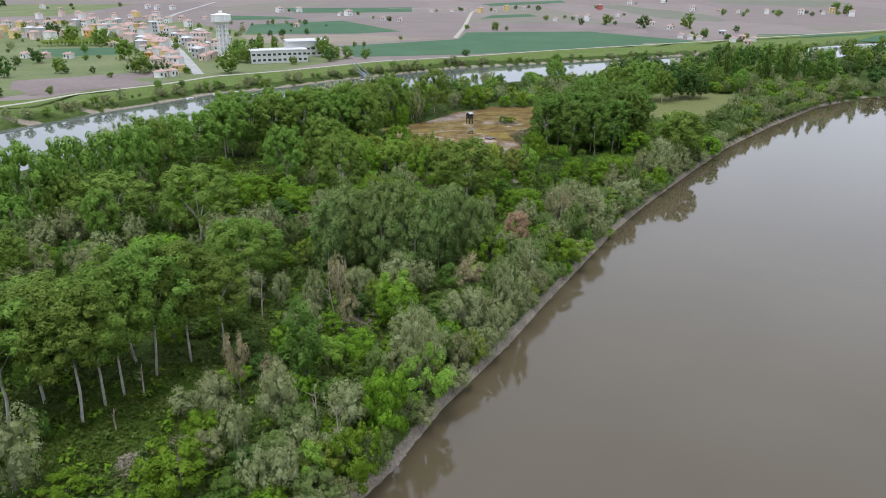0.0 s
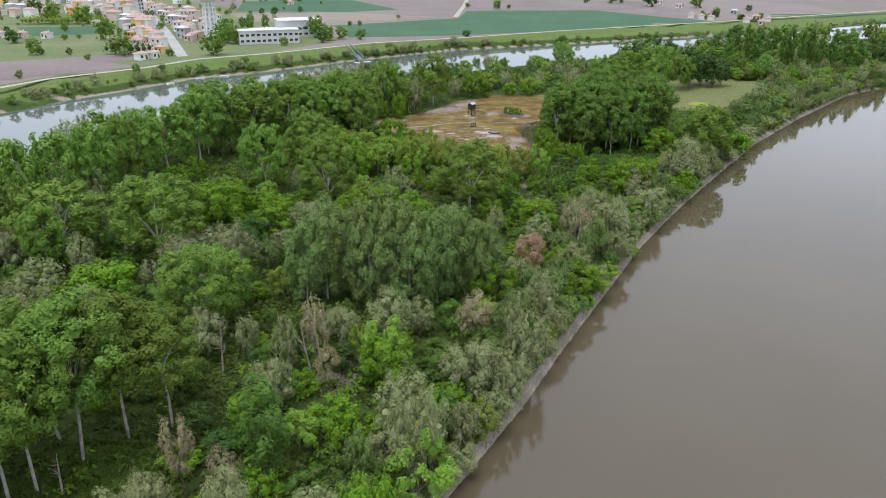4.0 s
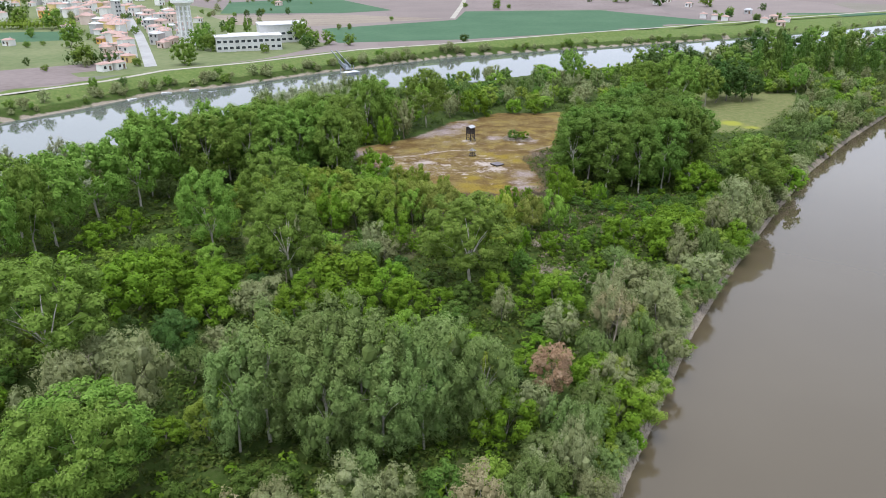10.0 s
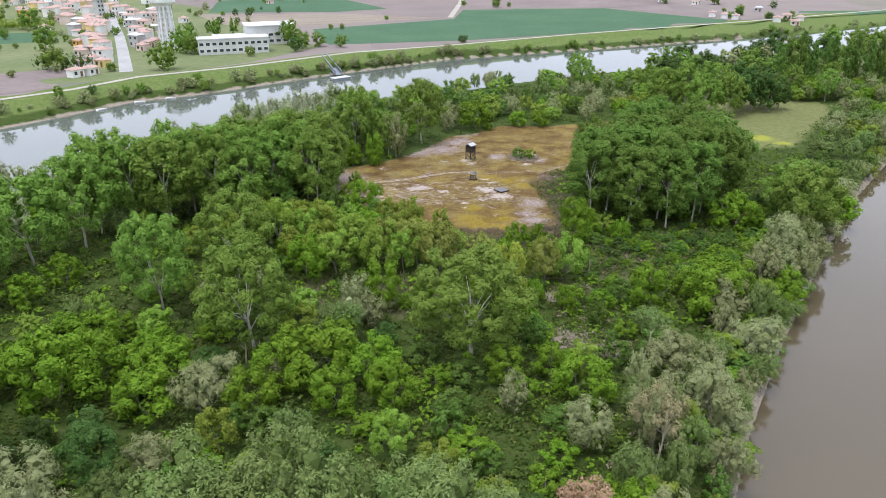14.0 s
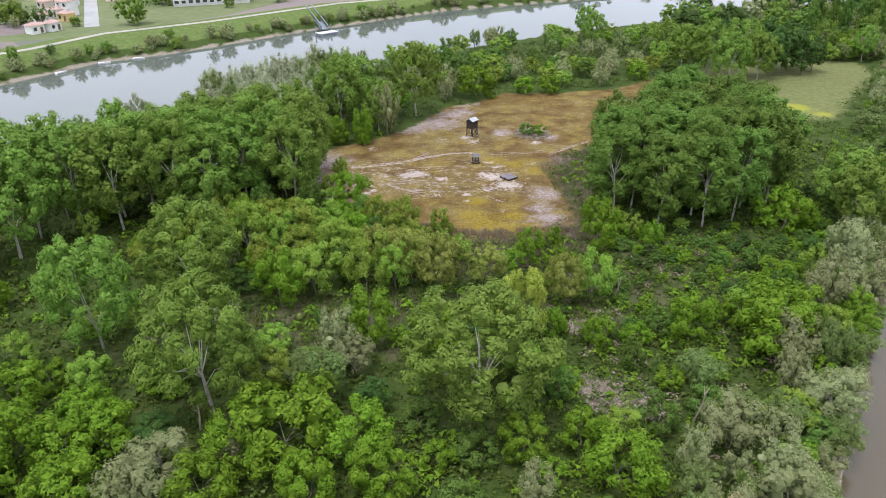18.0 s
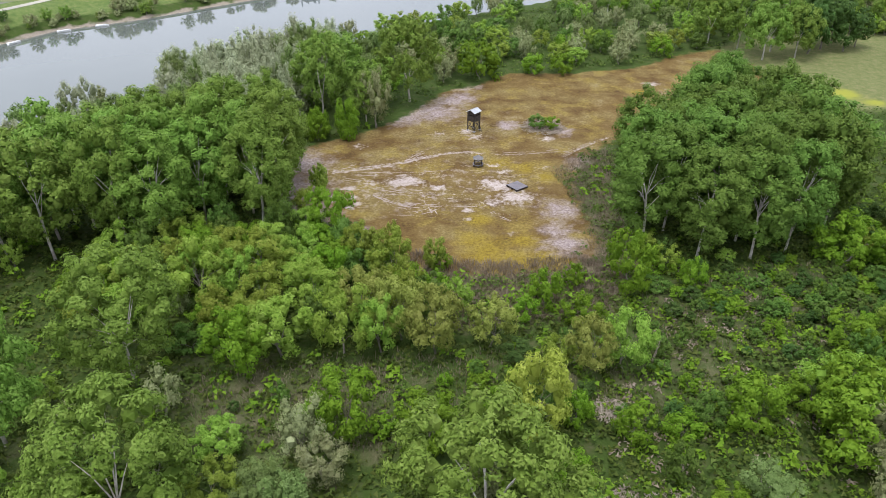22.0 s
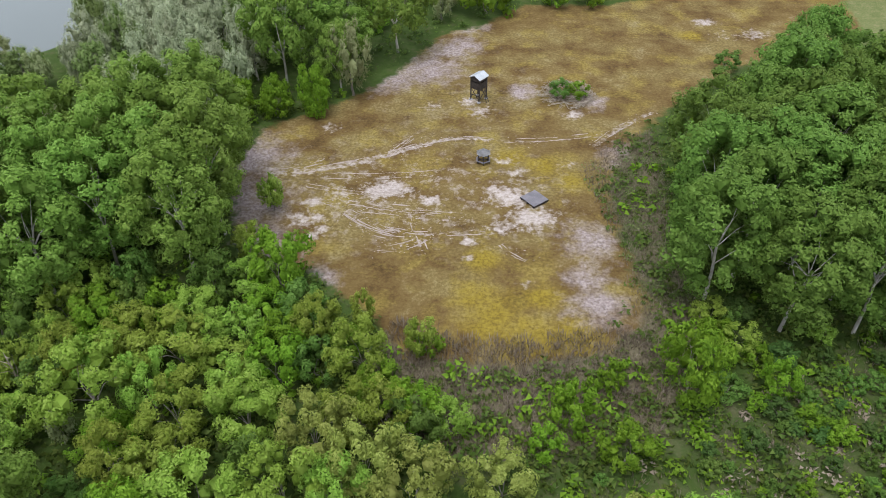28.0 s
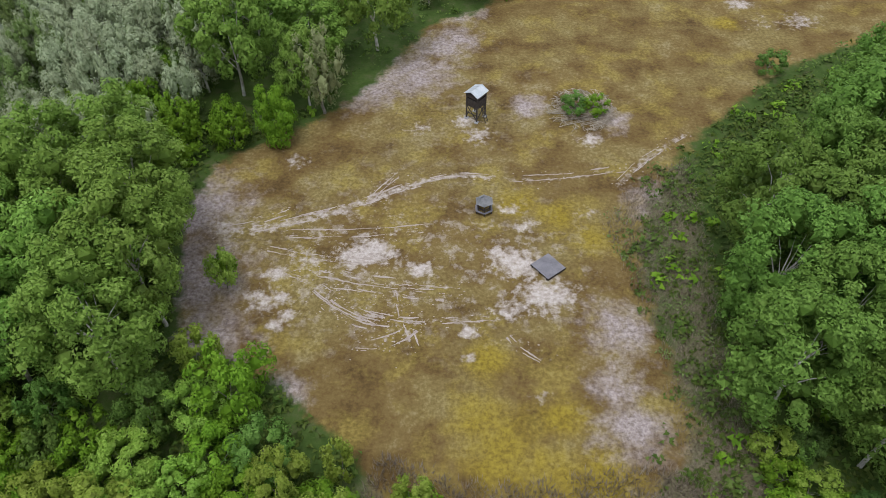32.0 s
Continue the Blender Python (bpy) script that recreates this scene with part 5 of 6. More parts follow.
def picnic_shelter():
    root = thing("hexagonal_shelter", "small hexagonal dark timber shelter with a grey roof", "shelter", pose(4.9, 197.8, height_at(4.9, 197.8)))
    r = 0.95
    ring = [(r * math.cos(radians(60 * k + 30)), r * math.sin(radians(60 * k + 30))) for k in range(6)]
    for x, y in ring:
        part("post", beam((x * 0.8, y * 0.8, -0.3), (x * 0.8, y * 0.8, 1.45), 0.12), old_wood, root)
    for k in range(6):
        (ax, ay), (bx, by) = ring[k], ring[(k + 1) % 6]
        bm = bmesh.new()
        low = [bm.verts.new(q) for q in ((ax * 1.12, ay * 1.12, 1.5), (bx * 1.12, by * 1.12, 1.5), (0, 0, 2.15))]
        bm.faces.new(low)
        bmesh.ops.solidify(bm, geom=bm.faces[:], thickness=0.06)
        part("roof_panel", bm, slate, root)
        part("rail", beam((ax * 0.8, ay * 0.8, 0.75), (bx * 0.8, by * 0.8, 0.75), 0.1), old_wood, root)
        part("bench", beam((ax * 1.02, ay * 1.02, 0.42), (bx * 1.02, by * 1.02, 0.42), 0.22, 0.06), deck_wood, root)
        part("bench_leg", beam((ax, ay, -0.2), (ax, ay, 0.4), 0.1), old_wood, root)


def ground_deck():
    root = thing("wooden_deck", "square low deck of grey-violet boards on sandy ground", "deck", pose(11.2, 189.1, height_at(11.2, 189.1), 0, 0, 38))
    n = 12
    for k in range(n):
        part("board", box((0.205, 2.6, 0.05), (-1.25 + 2.5 * (k + 0.5) / n, 0, 0.34), 0, 0.008), deck_wood, root)
    for y in (-1.1, 0, 1.1):
        part("joist", box((2.5, 0.12, 0.3), (0, y, 0.15)), old_wood, root)
    for y in (-1.29, 1.29):
        part("fascia", box((2.52, 0.04, 0.24), (0, y, 0.2)), old_wood, root)


def sand_ruts():
    """Broken wheel ruts of pale sand scraped into the moss, with crumbs of crust beside them."""
    rng = np.random.default_rng(77)
    verts, faces = [], []
    for number, line in enumerate(TRACKS):
        for strand in range(5 if number < 2 else 3):
            shift, phase = rng.uniform(-0.75, 0.75), rng.uniform(0, 50)
            last = None
            for (ax, ay), (bx, by) in zip(line, line[1:]):
                long = math.hypot(bx - ax, by - ay)
                sx, sy = -(by - ay) / long, (bx - ax) / long
                for q in range(max(1, int(long / 0.3))):
                    f = q * 0.3 / long
                    side = shift + 0.25 * noise.noise((ax * 0.3, ay * 0.3, phase)) + rng.normal() * 0.025
                    x, y = ax + (bx - ax) * f + sx * side, ay + (by - ay) * f + sy * side
                    w = 0.10 * max(0.0, 0.34 + noise.noise((x * 0.45, y * 0.45, phase)) * 1.6) * rng.uniform(0.6, 1.3)
                    if w < 0.02 or within(CLEARING, x, y) < 0.5:
                        last = None
                        continue
                    z = height_at(x, y) + 0.025
                    k = len(verts)
                    verts += [(x - sx * w, y - sy * w, z), (x + sx * w, y + sy * w, z)]
                    if last is not None:
                        faces.append((last, last + 1, k + 1, k))
                    last = k
        for _ in range(30 if number < 6 else 55 if number < 15 else 10):
            x, y = line[rng.integers(len(line))]
            x, y = x + rng.normal() * 0.9, y + rng.normal() * 0.8
            z, r, turn = height_at(x, y) + 0.03, rng.uniform(0.03, 0.12), rng.uniform(0, 6)
            k = len(verts)
            verts += [(x + r * rng.uniform(0.5, 1.5) * math.cos(turn + a), y + r * rng.uniform(0.4, 1.0) * math.sin(turn + a), z) for a in (0, 1.2, 2.4, 3.7, 5.0)]
            faces.append(tuple(range(k, k + 5)))
    me = bpy.data.meshes.new("sand_ruts")
    me.from_pydata(verts, [], faces)
    me.materials.append(rut_sand)
    tagged(new("sand_ruts", me), "pale broken wheel ruts in the mossy clearing", "ruts", kind="stuff")


sand_ruts()
for x, y, h, r in ((-19.6, 210.6, 6.5, 2.6), (-25.5, 209.3, 6, 2.6), (-30.9, 207.4, 6.5, 3.2), (-36.6, 213.4, 8, 2.8), (-9.9, 163.2, 4.0, 2.4), (-1.5, 163.6, 3.2, 1.7), (-15.7, 164.2, 5.5, 3.0)):
    plant_one("green_shrub", x, y, h, r, None, True)
hunting_hide()
picnic_shelter()
ground_deck()
plant_one("hazel_shrub", 45.0, 224.5, 3.6, 2.6)
plant_one("green_shrub", 17.2, 216.0, 2.9, 2.1)
plant_one("green_shrub", 20.0, 216.0, 2.6, 2.0)
brush_pile(18.4, 216.4, 4.6, 41)
for x, y, r, seed in ((18.2, 121.0, 3.0, 42), (20.6, 122.4, 3.0, 43), (21.5, 119.8, 2.4, 44), (17.0, 136.0, 1.8, 45), (-15.5, 51, 3.0, 46), (-32, 17, 3.2, 47), (-36, 15, 2.6, 48), (-13, 56, 2.2, 49), (16.4, 123.6, 2.2, 50)):
    brush_pile(x, y, r, seed)


# ---- fields, levee road and village ----
def sheet(name, label, category, outline, lift, mat):
    me = bpy.data.meshes.new(name)
    me.from_pydata([(x, y, height_at(x, y) + lift) for x, y in outline], [], [tuple(range(len(outline)))])
    me.materials.append(mat)
    return tagged(new(name, me), label, category, kind="structure")


def strip(name, label, category, line, width, lift, mat):
    """A road that follows the ground along a line."""
    dense = []
    for (ax, ay), (bx, by) in zip(line, line[1:]):
        n = max(2, int(math.hypot(bx - ax, by - ay) / 8))
        dense += [(ax + (bx - ax) * k / n, ay + (by - ay) * k / n) for k in range(n)]
    dense.append(line[-1])
    verts, faces = [], []
    for k, (x, y) in enumerate(dense):
        (ax, ay), (bx, by) = dense[max(k - 1, 0)], dense[min(k + 1, len(dense) - 1)]
        s = Vector((by - ay, ax - bx)).normalized() * width / 2
        z = height_at(x, y) + lift
        verts += [(x - s.x, y - s.y, z), (x + s.x, y + s.y, z)]
    for k in range(len(dense) - 1):
        faces.append((2 * k, 2 * k + 1, 2 * k + 3, 2 * k + 2))
    me = bpy.data.meshes.new(name)
    me.from_pydata(verts, [], faces)
    me.materials.append(mat)
    return tagged(new(name, me), label, category, kind="structure")


def crop(name, dark, light, rows=0.0):
    m, t, p = material(name, 0.95)
    p.inputs["Specular IOR Level"].default_value = 0.1
    both = calc(t, "ADD", calc(t, "MULTIPLY", noise_out(t, 0.02, 5), 0.6), calc(t, "MULTIPLY", noise_out(t, 0.3, 4), 0.4))
    tone = ramp(t, both, (0.35, dark), (0.65, light))
    if rows:
        wave = node(t, "TexWave", Scale=rows, Distortion=0.6)
        turn = node(t, "Mapping", Rotation=(0, 0, radians(70)))
        t.links.new(t.nodes.new("ShaderNodeNewGeometry").outputs["Position"], turn.inputs[0])
        t.links.new(turn.outputs[0], wave.inputs[0])
        tone = mixed(t, calc(t, "MULTIPLY", wave.outputs[1], 0.45), tone, light)
    t.links.new(tone, p.inputs["Base Color"])
    return m


wheat = crop("green cereal", (0.052, 0.108, 0.058), (0.076, 0.140, 0.078))
pasture = crop("pale pasture", (0.105, 0.140, 0.055), (0.185, 0.200, 0.100))
tilth = crop("tilled soil", (0.160, 0.130, 0.120), (0.230, 0.192, 0.178))
stripes = crop("tilled strips", (0.185, 0.148, 0.122), (0.27, 0.235, 0.18), 0.02)
sheet("field_1", "green cereal field behind the levee", "field", [(-90.4, 507.8), (-1.0, 567.1), (6.4, 637.2), (120.0, 645.7), (166.6, 581.0), (190.7, 550.5), (117.9, 503.5), (3.5, 450.9), (-68.2, 435.6)], 0.06, wheat)
sheet("field_2", "green cereal strip among tilled fields", "field", [(-219.4, 737.3), (-132.4, 803.0), (-55.0, 649.3), (-94.3, 622.6), (-192.7, 620.8)], 0.06, wheat)
sheet("field_3", "far green field", "field", [(-263.9, 1091.4), (-74.2, 1110.7), (-65.9, 982.4), (-216.8, 952.8)], 0.06, wheat)
sheet("field_4", "green cereal field beyond the river bend", "field", [(237.1, 566.5), (350.2, 573.9), (374.4, 619.0), (263.0, 617.0)], 0.06, wheat)
sheet("field_5", "bare tilled garden plot by the levee", "field", [(-231.2, 323.4), (-172.3, 361.2), (-162.9, 338.0), (-214.7, 292.9)], 0.06, tilth)
sheet("field_6", "bare tilled plot by the levee", "field", [(-223.4, 307.5), (-173.4, 333.3), (-155.9, 313.1), (-195.5, 276.4)], 0.09, tilth)
sheet("field_7", "pale green field by the village", "field", [(-419.9, 604.3), (-360.8, 582.0), (-334.5, 530.3), (-379.4, 539.2)], 0.06, pasture)
sheet("field_8", "small green field by a hamlet", "field", [(40.3, 904.3), (89.2, 930.0), (95.5, 881.2), (24.2, 835.9)], 0.06, wheat)
sheet("field_9", "striped tilled field", "field", [(-199.5, 608.4), (-92.6, 610.4), (-10.7, 577.6), (-94.2, 525.7), (-154.6, 533.9)], 0.06, stripes)
sheet("field_10", "bare brown field", "field", [(16.6, 776.5), (183.6, 743.7), (167.3, 603.4), (126.4, 652.5), (9.2, 650.4)], 0.06, tilth)
sheet("field_11", "dark green field by the village", "field", [(-307.8, 486.2), (-252.3, 495.8), (-231.5, 449.3), (-267.5, 434.6)], 0.06, wheat)
sheet("field_12", "far green field behind the village", "field", [(-586.9, 872.4), (-505.9, 897.5), (-549.6, 1226.8), (-806.8, 1225.3)], 0.06, pasture)
sheet("field_13", "narrow green field", "field", [(-293.3, 900.2), (-214.9, 877.2), (-191.2, 832.9), (-266.2, 811.1)], 0.06, wheat)
sheet("field_14", "far green field", "field", [(33.6, 1230.1), (185.9, 1375.3), (183.2, 1275.7), (49.6, 1148.7)], 0.06, wheat)
sheet("village_green", "grassy gardens between village and levee", "field",
      [(-560, 700), (-330, 800), (-190, 640), (-110, 470), (-70, 430), (-96, 375), (-140, 330), (-172, 318), (-215, 262), (-420, 330)], 0.03, pasture)
strip("levee_track", "pale gravel track on top of the levee", "track", LEVEE[2:16], 3.2, 0.1, gravel_path)
VILLAGE_ROAD = [(-142.7, 349.9), (-170.2, 410.9), (-198.4, 472.5), (-222.9, 523.1), (-251.8, 584.0)]
strip("village_road", "straight pale asphalt road into the village", "road", VILLAGE_ROAD, 5.6, 0.12, asphalt)
strip("country_road", "country road beyond the village", "road", [(-251.8, 584.0), (-330.6, 771.2), (-373.3, 937.6), (-442.2, 1321.4)], 5.0, 0.12, asphalt)
strip("farm_track", "pale farm track between the fields", "track", [(-3.5, 577.7), (3.9, 692.9), (16.0, 983.3), (29.2, 1043.9), (-106.0, 1075.5)], 4.0, 0.12, gravel_path)


def build_house(tone, wide, deep, storeys, pitch, near=True):
    kinds = {"w": "white plastered", "p": "rose plastered", "y": "yellow plastered", "o": "orange plastered", "r": "red plastered", "g": "grey plastered", "t": "tall grey plastered"}
    root = thing("house", kinds[tone] + " village house with a low " + ("grey" if tone in "gt" else "terracotta") + " roof", "house", pose(0, 0, 0), "village houses")
    h = 3.0 * storeys
    wall = part("wall", box((wide, deep, h + 0.6), (0, 0, (h - 0.6) / 2)), PLASTER[tone], root)
    bm = bmesh.new()
    e = 0.5
    a = [bm.verts.new(q) for q in ((-wide / 2 - e, -deep / 2 - e, h), (wide / 2 + e, -deep / 2 - e, h), (wide / 2 + e, deep / 2 + e, h), (-wide / 2 - e, deep / 2 + e, h))]
    hip = 0.25 * wide
    b = [bm.verts.new((-wide / 2 + hip, 0, h + pitch * deep / 2)), bm.verts.new((wide / 2 - hip, 0, h + pitch * deep / 2))]
    for q in ((a[0], a[1], b[1], b[0]), (a[2], a[3], b[0], b[1]), (a[1], a[2], b[1]), (a[3], a[0], b[0]), (a[3], a[2], a[1], a[0])):
        bm.faces.new(q)
    roof = part("roof", bm, roof_grey if tone in "gt" else roof_tile, root)
    part("chimney", box((0.6, 0.6, 1.6), (wide * 0.2, deep * 0.12, h + pitch * deep * 0.42)), PLASTER["g"], roof)
    for face in (-1, 1) if near else ():
        n = 3 if wide > 9 else 2
        if face > 0 and wide < 6:
            continue
        for s in range(storeys):
            for k in range(n):
                x = -wide / 2 + wide * (k + 0.5) / n
                if s == 0 and k == n // 2 and face < 0:
                    part("door", box((1.1, 0.12, 2.1), (x, face * (deep / 2 + 0.03), 1.05)), timber_door, root)
                else:
                    part("window", box((1.2, 0.14, 1.3), (x, face * (deep / 2 + 0.02), 1.6 + 3.0 * s)), glass_dark, root)
    return root


HOUSES = {}
town = random.Random(5)


def place_house(tone, x, y, w, near=True):
    if off_line(VILLAGE_ROAD, np.array([x]), np.array([y]))[0] < 6.5:
        x += 4 if x > along([(q[0], q[1]) for q in VILLAGE_ROAD], y) else -4
    size = 0 if w < 8.5 else 1 if w < 12 else 2
    angle = -24 + town.choice((0, 90, 0)) + town.uniform(-8, 8)
    key = (tone, size, near)
    m = pose(x, y, max(height_at(x, y), 0.0) + 0.25, 0, 0, angle)
    if key not in HOUSES:
        HOUSES[key] = build_house(tone, (5.2, 6.8, 9.2)[size], (4.6, 5.6, 6.6)[size], 4 if tone == "t" else (1, 2, 2)[size], 0.42, near)
        HOUSES[key].matrix_world = m
        return
    copy_thing(HOUSES[key], m)


for tone, x, y, w in (("w", -167, 362, 5.6), ("w", -155, 343, 5.0), ("y", -159, 364, 5.0), ("p", -183, 408, 6.2), ("p", -203, 451, 6.8), ("o", -203, 433, 5.0), ("w", -218, 477, 6.5), ("w", -225, 477, 5.8), ("p", -238, 524, 6.2), ("w", -257, 548, 8.2), ("w", -266, 548, 9.0), ("w", -292, 603, 7.2), ("t", -264, 592, 6.1), ("g", -323, 627, 7.5), ("o", -314, 579, 8.8), ("r", -370, 590, 8.3), ("w", -371, 578, 6.4), ("o", -396, 578, 12.1), ("p", -471, 696, 9.9), ("w", -454, 696, 8.8), ("p", -422, 682, 8.5), ("w", -404, 682, 9.4), ("w", -404, 697, 6.4), ("w", -389, 698, 6.3), ("w", -384, 722, 9.7), ("p", -344, 668, 5.0), ("w", -363, 722, 9.6), ("w", -329, 683, 6.0),):
    place_house(tone, x, y, w)
for tone, x, y, w in (("o", -434, 893, 7.8), ("w", -436, 958, 8.2), ("w", -462, 1066, 9.1), ("w", -442, 1050, 8.9), ("w", -315, 731, 9.5), ("p", -370, 795, 8.1), ("p", -367, 826, 7.1), ("p", -197, 490, 5.8), ("p", -179, 444, 5.0), ("w", -212, 529, 5.0), ("p", -161, 415, 7.4), ("y", -232, 549, 5.0), ("w", -237, 629, 8.1), ("w", -413, 1034, 8.7), ("w", -283, 428, 5.0), ("p", -270, 428, 6.2), ("w", -253, 425, 5.0), ("w", -218, 502, 5.0), ("p", -279, 558, 5.0), ("w", -258, 501, 5.0), ("w", -251, 616, 5.0), ("y", -233, 581, 5.0), ("p", -247, 559, 5.0), ("w", -294, 628, 5.6), ("p", -395, 766, 5.7), ("w", -370, 766, 5.6), ("p", -264, 616, 5.0), ("w", -187, 550, 5.5),):
    place_house(tone, x, y, w)
for tone, x, y, w in (("w", -159, 338, 5.0), ("w", -168, 374, 5.0), ("p", -184, 396, 5.0),):
    place_house(tone, x, y, w)
HAMLET = []
for tone, x, y, w in (("w", -140, 897, 14.0), ("w", -87, 809, 7.6), ("w", -66, 789, 8.4), ("w", -150, 897, 7.2), ("p", -163, 701, 5.0), ("w", -38, 977, 6.4), ("w", -10, 992, 6.5), ("w", 7, 992, 6.5), ("y", 27, 964, 8.9), ("w", 47, 978, 7.7), ("y", 65, 1022, 10.8), ("w", 92, 1054, 6.9), ("w", 134, 832, 7.8), ("w", 141, 792, 9.6), ("r", 199, 1039, 11.1), ("w", 181, 707, 6.8), ("w", 198, 731, 6.1), ("w", 202, 678, 5.0), ("w", 184, 578, 5.8), ("w", 189, 567, 5.7), ("w", 193, 557, 5.0), ("g", 230, 613, 5.3), ("p", 220, 538, 5.5), ("p", 218, 520, 6.1), ("w", 229, 538, 5.0), ("w", 210, 529, 5.0), ("p", 347, 981, 8.2), ("w", 364, 954, 8.0),):
    place_house(tone, x, y, w)
    HAMLET.append((x, y))
for tone, x, y, w in (("w", 391, 928, 11.9), ("w", 429, 916, 9.3), ("w", 457, 916, 8.0), ("y", 486, 955, 9.8), ("w", 475, 881, 13.1), ("w", 321, 1010, 9.7), ("w", 348, 1269, 13.6), ("w", 272, 1183, 9.5), ("w", 106, 792, 5.0), ("w", 192, 877, 5.9), ("w", -245, 975, 13.2), ("w", -218, 975, 10.5), ("p", -576, 1032, 7.7), ("w", -619, 1065, 9.6),):
    place_house(tone, x, y, w)
    HAMLET.append((x, y))


village = random.Random(31)
for zone, count in (([(-205, 560), (-150, 440), (-142, 372), (-160, 358), (-186, 440), (-262, 570), (-250, 640)], 40), ([(-480, 760), (-230, 560), (-260, 700), (-330, 820)], 16), ([(-470, 560), (-330, 640), (-350, 680), (-500, 620)], 9)):
    xs, ys = [q[0] for q in zone], [q[1] for q in zone]
    while count:
        x, y = village.uniform(min(xs), max(xs)), village.uniform(min(ys), max(ys))
        if within(zone, x, y) > 0 and off_line(VILLAGE_ROAD, np.array([x]), np.array([y]))[0] > 8:
            place_house(village.choice("wwwpppg"), x, y, village.uniform(6, 12))
            count -= 1


for zone, count in (([(-520, 590), (-330, 560), (-265, 600), (-300, 720), (-480, 720)], 42), ([(-205, 500), (-160, 400), (-186, 400), (-262, 540), (-250, 580)], 22), ([(-520, 820), (-300, 760), (-280, 860), (-480, 940)], 12)):
    xs, ys = [q[0] for q in zone], [q[1] for q in zone]
    while count:
        x, y = village.uniform(min(xs), max(xs)), village.uniform(min(ys), max(ys))
        if within(zone, x, y) > 0 and off_line(VILLAGE_ROAD, np.array([x]), np.array([y]))[0] > 8:
            place_house(village.choice("wwwppyg"), x, y, village.uniform(6, 13), False)
            count -= 1


def hedge(name, label, a, b, wide, high, leaf):
    root = thing(name, label, "hedge", pose(*a, height_at(*a)))
    rng = np.random.default_rng(int(abs(a[0])))
    n = int(math.hypot(b[0] - a[0], b[1] - a[1]) / 2.5)
    lobes = []
    for k in range(n):
        f = k / max(1, n - 1)
        for side in (-0.3, 0.3):
            q = (b[0] - a[0]) * f, (b[1] - a[1]) * f
            lobes.append((q[0] + side * wide * 0.3, q[1] + side * wide, high * 0.45, 2.2, wide * 0.4, high * rng.uniform(0.48, 0.62)))
    mesh_part("foliage", leaf_mesh("foliage", lobes, 60 * n, 0.5, rng, LEAF[leaf]), None, root)


hedge("cypress_hedge", "dense dark evergreen hedge beside gardens", (-184, 358), (-165, 360), 6, 7, "dark")
hedge("field_hedge", "long brownish overgrown hedge by the village", (-312, 508), (-262, 514), 12, 7, "yellow")


def water_tower():
    root = thing("water_tower", "tall white concrete water tower on ringed columns", "water tower", pose(-150.5, 423, 0.1))
    n, r0, r1, leg = 10, 4.0, 3.4, 21.8
    for k in range(n):
        a = 2 * math.pi * k / n
        part("column", beam((r0 * math.cos(a), r0 * math.sin(a), -0.5), (r1 * math.cos(a), r1 * math.sin(a), leg), 0.75), concrete, root)
    for k in range(8):
        z = 2.65 * (k + 1)
        r = r0 + (r1 - r0) * z / leg
        for s in range(n):
            a, b = 2 * math.pi * s / n, 2 * math.pi * (s + 1) / n
            part("ring_beam", beam((r * math.cos(a), r * math.sin(a), z), (r * math.cos(b), r * math.sin(b), z), 0.45, 0.55), concrete, root)
    part("stair_shaft", ring_wall(1.1, 1.1, -0.4, leg, 14), concrete, root)
    tank = part("tank", ring_wall(6.0, 6.0, 23.2, 27.2, 20), concrete, root)
    part("tank_floor", ring_wall(3.8, 6.0, 21.6, 23.2, 20), concrete, tank)
    part("tank_roof", ring_wall(6.3, 1.6, 27.2, 28.2, 20), concrete, tank)
    for k in range(20):
        a = 2 * math.pi * k / 20
        part("rib", beam((6.05 * math.cos(a), 6.05 * math.sin(a), 23.1), (6.05 * math.cos(a), 6.05 * math.sin(a), 27.3), 0.3), concrete, tank)
    part("lantern", ring_wall(1.1, 1.1, 28.2, 29.6, 12), concrete, root)


def works_building(name, label, x, y, turn, wide, deep, high, bays, rows):
    root = thing(name, label, "building", pose(x, y, 0.1, 0, 0, turn), "works buildings")
    part("wall", box((wide, deep, high + 0.5), (0, 0, (high - 0.5) / 2)), PLASTER["l"], root)
    part("roof", box((wide + 0.8, deep + 0.8, 0.5), (0, 0, high + 0.26)), roof_grey, root)
    for s in range(rows):
        for k in range(bays):
            wx = -wide / 2 + wide * (k + 0.5) / bays
            w = part("window", box((wide / bays * 0.72, 0.16, 1.5), (wx, -deep / 2 - 0.03, 1.9 + 3.2 * s)), PLASTER["w"], root)
            part("pane", box((wide / bays * 0.62, 0.08, 1.3), (wx, -deep / 2 - 0.12, 1.9 + 3.2 * s)), glass_dark, w)


water_tower()
works_building("office_block", "long white two-storey works office with window bands", -112, 408, 20, 34, 11, 7.2, 11, 2)
works_building("works_hall", "tall pale works hall with a flat roof", -103, 447, 20, 26, 20, 9.5, 7, 2)
works_building("workshop", "low white works building", -118, 432, 20, 22, 14, 5.0, 6, 1)


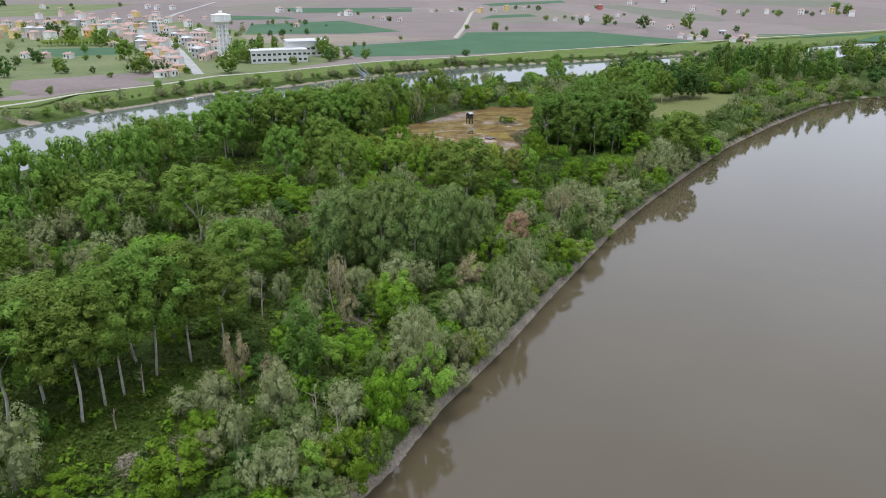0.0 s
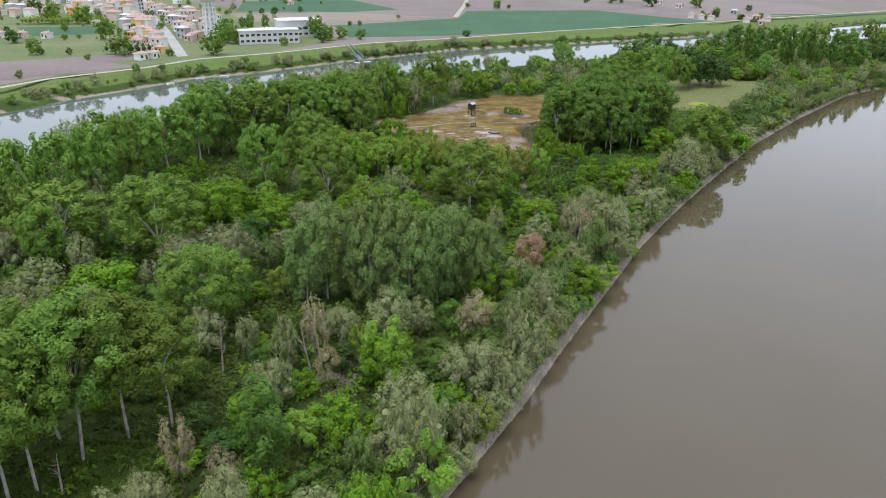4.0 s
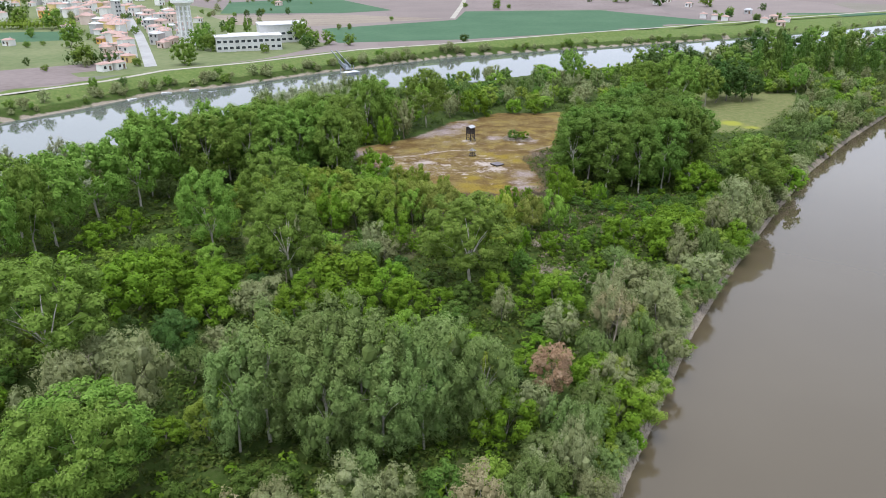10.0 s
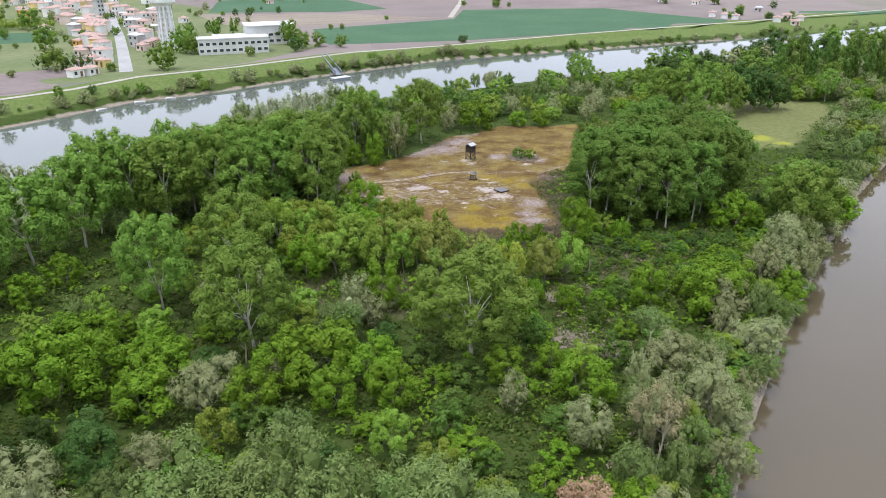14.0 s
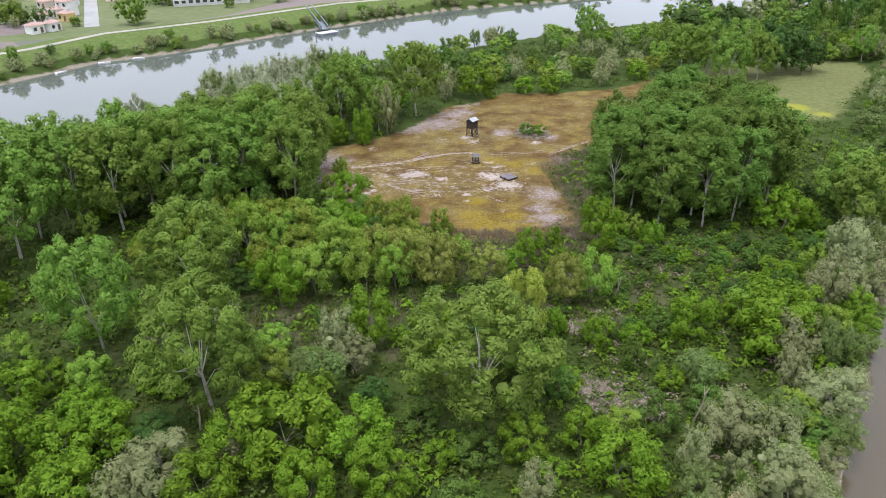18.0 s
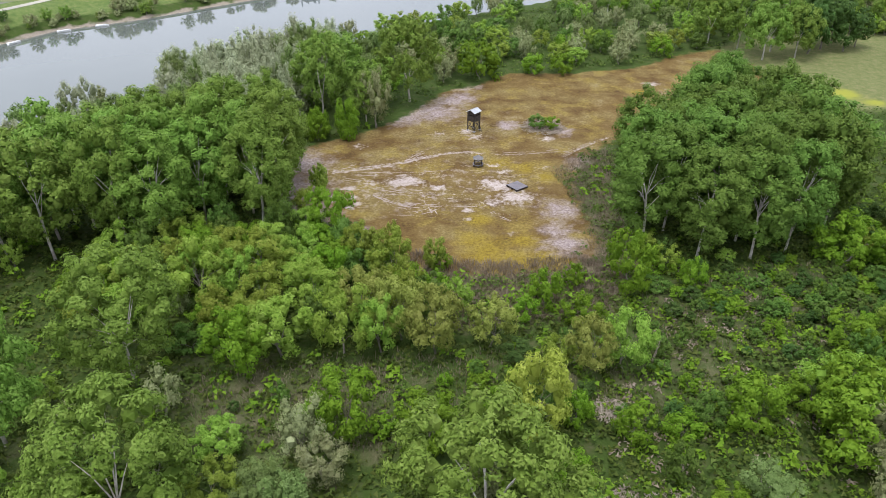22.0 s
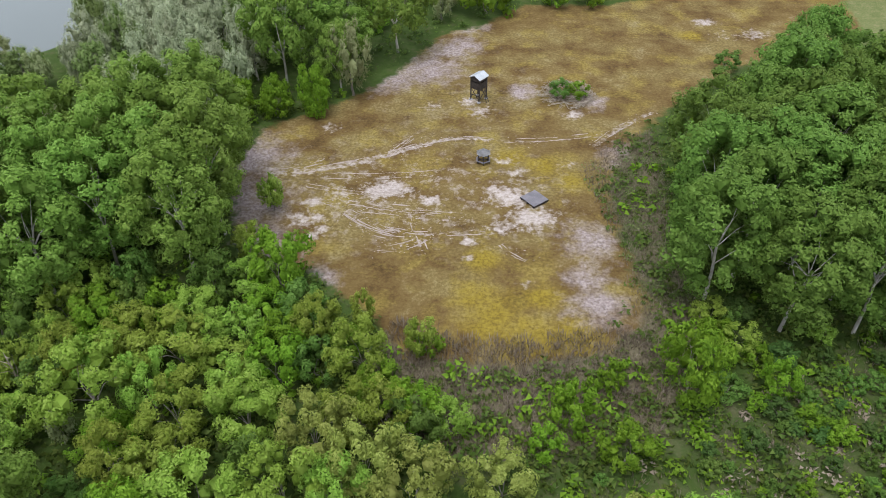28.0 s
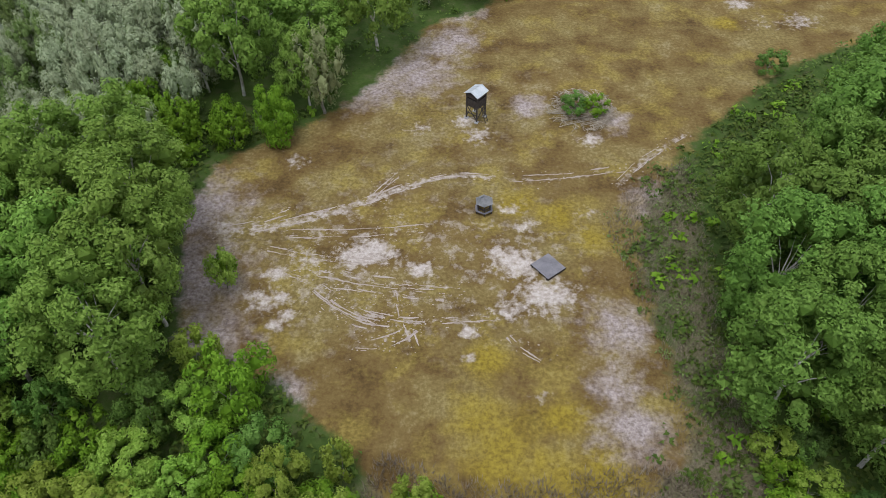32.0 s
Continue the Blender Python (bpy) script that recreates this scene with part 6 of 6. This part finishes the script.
def gangway():
    a, b = Vector((-62.0, 383, 1.2)), Vector((-50.5, 352, WATER + 1.3))
    root = thing("gangway", "steel truss gangway down to a river pontoon", "gangway", pose(0, 0, 0))
    side = Vector((0.937, 0.348, 0)) * 1.3
    up = Vector((0, 0, 1.7))
    part("walkway", beam(a, b, 2.4, 0.15), steel, root)
    for s in (-1, 1):
        o = side * s
        part("chord", beam(a + o, b + o, 0.3), steel, root)
        part("chord", beam(a + o + up, b + o + up, 0.3), steel, root)
        for k in range(13):
            f, g = k / 12, min(1, (k + 1) / 12)
            part("strut", beam(a.lerp(b, f) + o, a.lerp(b, f) + o + up, 0.18), steel, root)
            if k < 12:
                part("diagonal", beam(a.lerp(b, f) + o, a.lerp(b, g) + o + up, 0.14), steel, root)
    part("abutment", box((4.2, 4.0, 5.0), (-62.4, 384.2, -1.4), 20), concrete, root)
    pontoon = thing("pontoon", "flat pale grey landing pontoon floating on the water", "pontoon", pose(-49.3, 348.5, WATER, 0, 0, 40))
    part("hull", box((8.0, 4.0, 1.4), (0, 0, 0.1), 0, 0.2), steel, pontoon)
    part("deck", box((8.2, 4.2, 0.15), (0, 0, 0.88)), roof_grey, pontoon)
    for x in (-3.5, 3.5):
        part("mooring_post", beam((x, 2.3, -4), (x, 2.3, 3.2), 0.35), steel, pontoon)


gangway()


def boat(x, y, turn):
    root = thing("rowing_boat", "small white moored boat by the far bank", "boat", pose(x, y, WATER, 0, 0, turn) @ Matrix.Scale(0.75, 4), "moored boats")
    bm = bmesh.new()
    rings = []
    for s in range(7):
        f = s / 6
        half = 0.95 * (1 - (max(0, f - 0.35) / 0.65) ** 2.2) + 0.02
        q = -2.6 + 5.2 * f
        rings.append([bm.verts.new(v) for v in ((q, -half, 0.6), (q, -half * 0.6, -0.2), (q, half * 0.6, -0.2), (q, half, 0.6), (q, half * 0.8, 0.6), (q, half * 0.5, 0.05), (q, -half * 0.5, 0.05), (q, -half * 0.8, 0.6))])
    for a, b in zip(rings, rings[1:]):
        for k in range(8):
            bm.faces.new((a[k], a[(k + 1) % 8], b[(k + 1) % 8], b[k]))
    bm.faces.new(rings[0])
    part("hull", bm, white_paint, root)
    for q in (-1.2, 0.4):
        part("thwart", box((0.3, 1.5, 0.05), (q, 0, 0.4)), timber_door, root)


for x, y, turn in ((-117.5, 301.0, 35), (-108.5, 307.5, 20), (-126.0, 288.0, 60)):
    boat(x, y, turn)

# ---- trees beyond the river ----
garden = random.Random(11)
for x, y, h, r in ((-137, 407, 14, 7), (-131, 402, 10, 5), (-88, 434, 14, 6.5), (-79, 420, 9, 5), (-72, 428, 8, 4.5), (-140, 470, 11, 4), (-131, 476, 11, 3.5), (-100, 395, 5, 3), (-60, 425, 7, 4), (-150, 352, 4, 3)):
    plant_one("field_tree", x, y, h, r)
for rows in ([(-213, 417, 8.1), (-128, 355, 8.4), (-100, 442, 7.1), (-81, 410, 5.5), (-162, 490, 4.0), (-151, 491, 2.7), (-238, 416, 2.9), (-218, 353, 1.8), (-203, 353, 2.1), (-221, 353, 5.4), (-243, 336, 7.2), (-260, 400, 6.1), (4, 438, 3.8), (7, 674, 3.4), (33, 654, 5.5), (44, 661, 2.8), (125, 730, 4.3), (160, 731, 3.1), (151, 730, 7.5), (180, 692, 10.2), (171, 448, 10.4), (186, 459, 6.4), (-79, 789, 4.0), (-346, 668, 3.1), (-253, 533, 3.0), (-207, 433, 2.5), (-347, 584, 17.0), (-298, 518, 10.1), (-272, 510, 9.8), (-223, 534, 3.4)],
             [(-179, 470, 4.3), (344, 879, 3.9), (328, 903, 5.5), (427, 880, 4.0), (480, 904, 8.4), (218, 678, 8.9), (207, 589, 5.3), (-78, 505, 2.6), (-71, 505, 2.2), (281, 461, 6.9), (517, 1012, 9.2), (108, 1008, 5.8), (386, 880, 5.5), (-48, 563, 1.4), (-723, 1136, 10.8), (-613, 1137, 4.2), (-535, 1138, 4.1), (-218, 469, 3.1), (-141, 289, 2.9), (-163, 224, 2.3), (-104, 328, 2.8), (-133, 298, 2.1), (-119, 308, 3.0), (-188, 280, 2.1), (-207, 271, 3.0), (-186, 337, 1.7), (-176, 354, 7.8)]):
    for x, y, r in rows:
        r = max(2.0, min(r * 0.85, 8))
        if x > along(BANK_FAR, y) - 2:
            continue
        plant_one(garden.choice(("field_tree", "field_tree", "hedge_tree")), x, y, r * garden.uniform(1.5, 2.1), r)
for k in range(140):
    x, y = garden.uniform(-460, -135), garden.uniform(345, 760)
    if abs(x + 185 + (y - 460) * 0.42) > 190 or x > along(LEVEE, y) - 14:
        continue
    r = garden.uniform(1.2, 3.4)
    plant_one(garden.choice(("field_tree", "hedge_tree", "bank_willow")), x, y, r * garden.uniform(1.5, 2.2), r)
for x, y in HAMLET:
    for k in range(1):
        r = garden.uniform(1.6, 3.8)
        plant_one(garden.choice(("field_tree", "hedge_tree")), x + garden.uniform(-22, 22), y + garden.uniform(4, 30), r * garden.uniform(1.3, 1.9), r)
for k in range(190):
    y = garden.uniform(205, 560)
    x = float(along(BANK_FAR, y)) - garden.uniform(2.0, 10.0)
    if off_line(LEVEE, np.array([x]), np.array([y]))[0] < 6:
        continue
    r = garden.uniform(0.7, 1.7) * garden.uniform(1, 1.9)
    plant_one(garden.choice(("bank_willow", "bank_willow", "field_tree")), x, y, r * garden.uniform(1.3, 1.9), r)
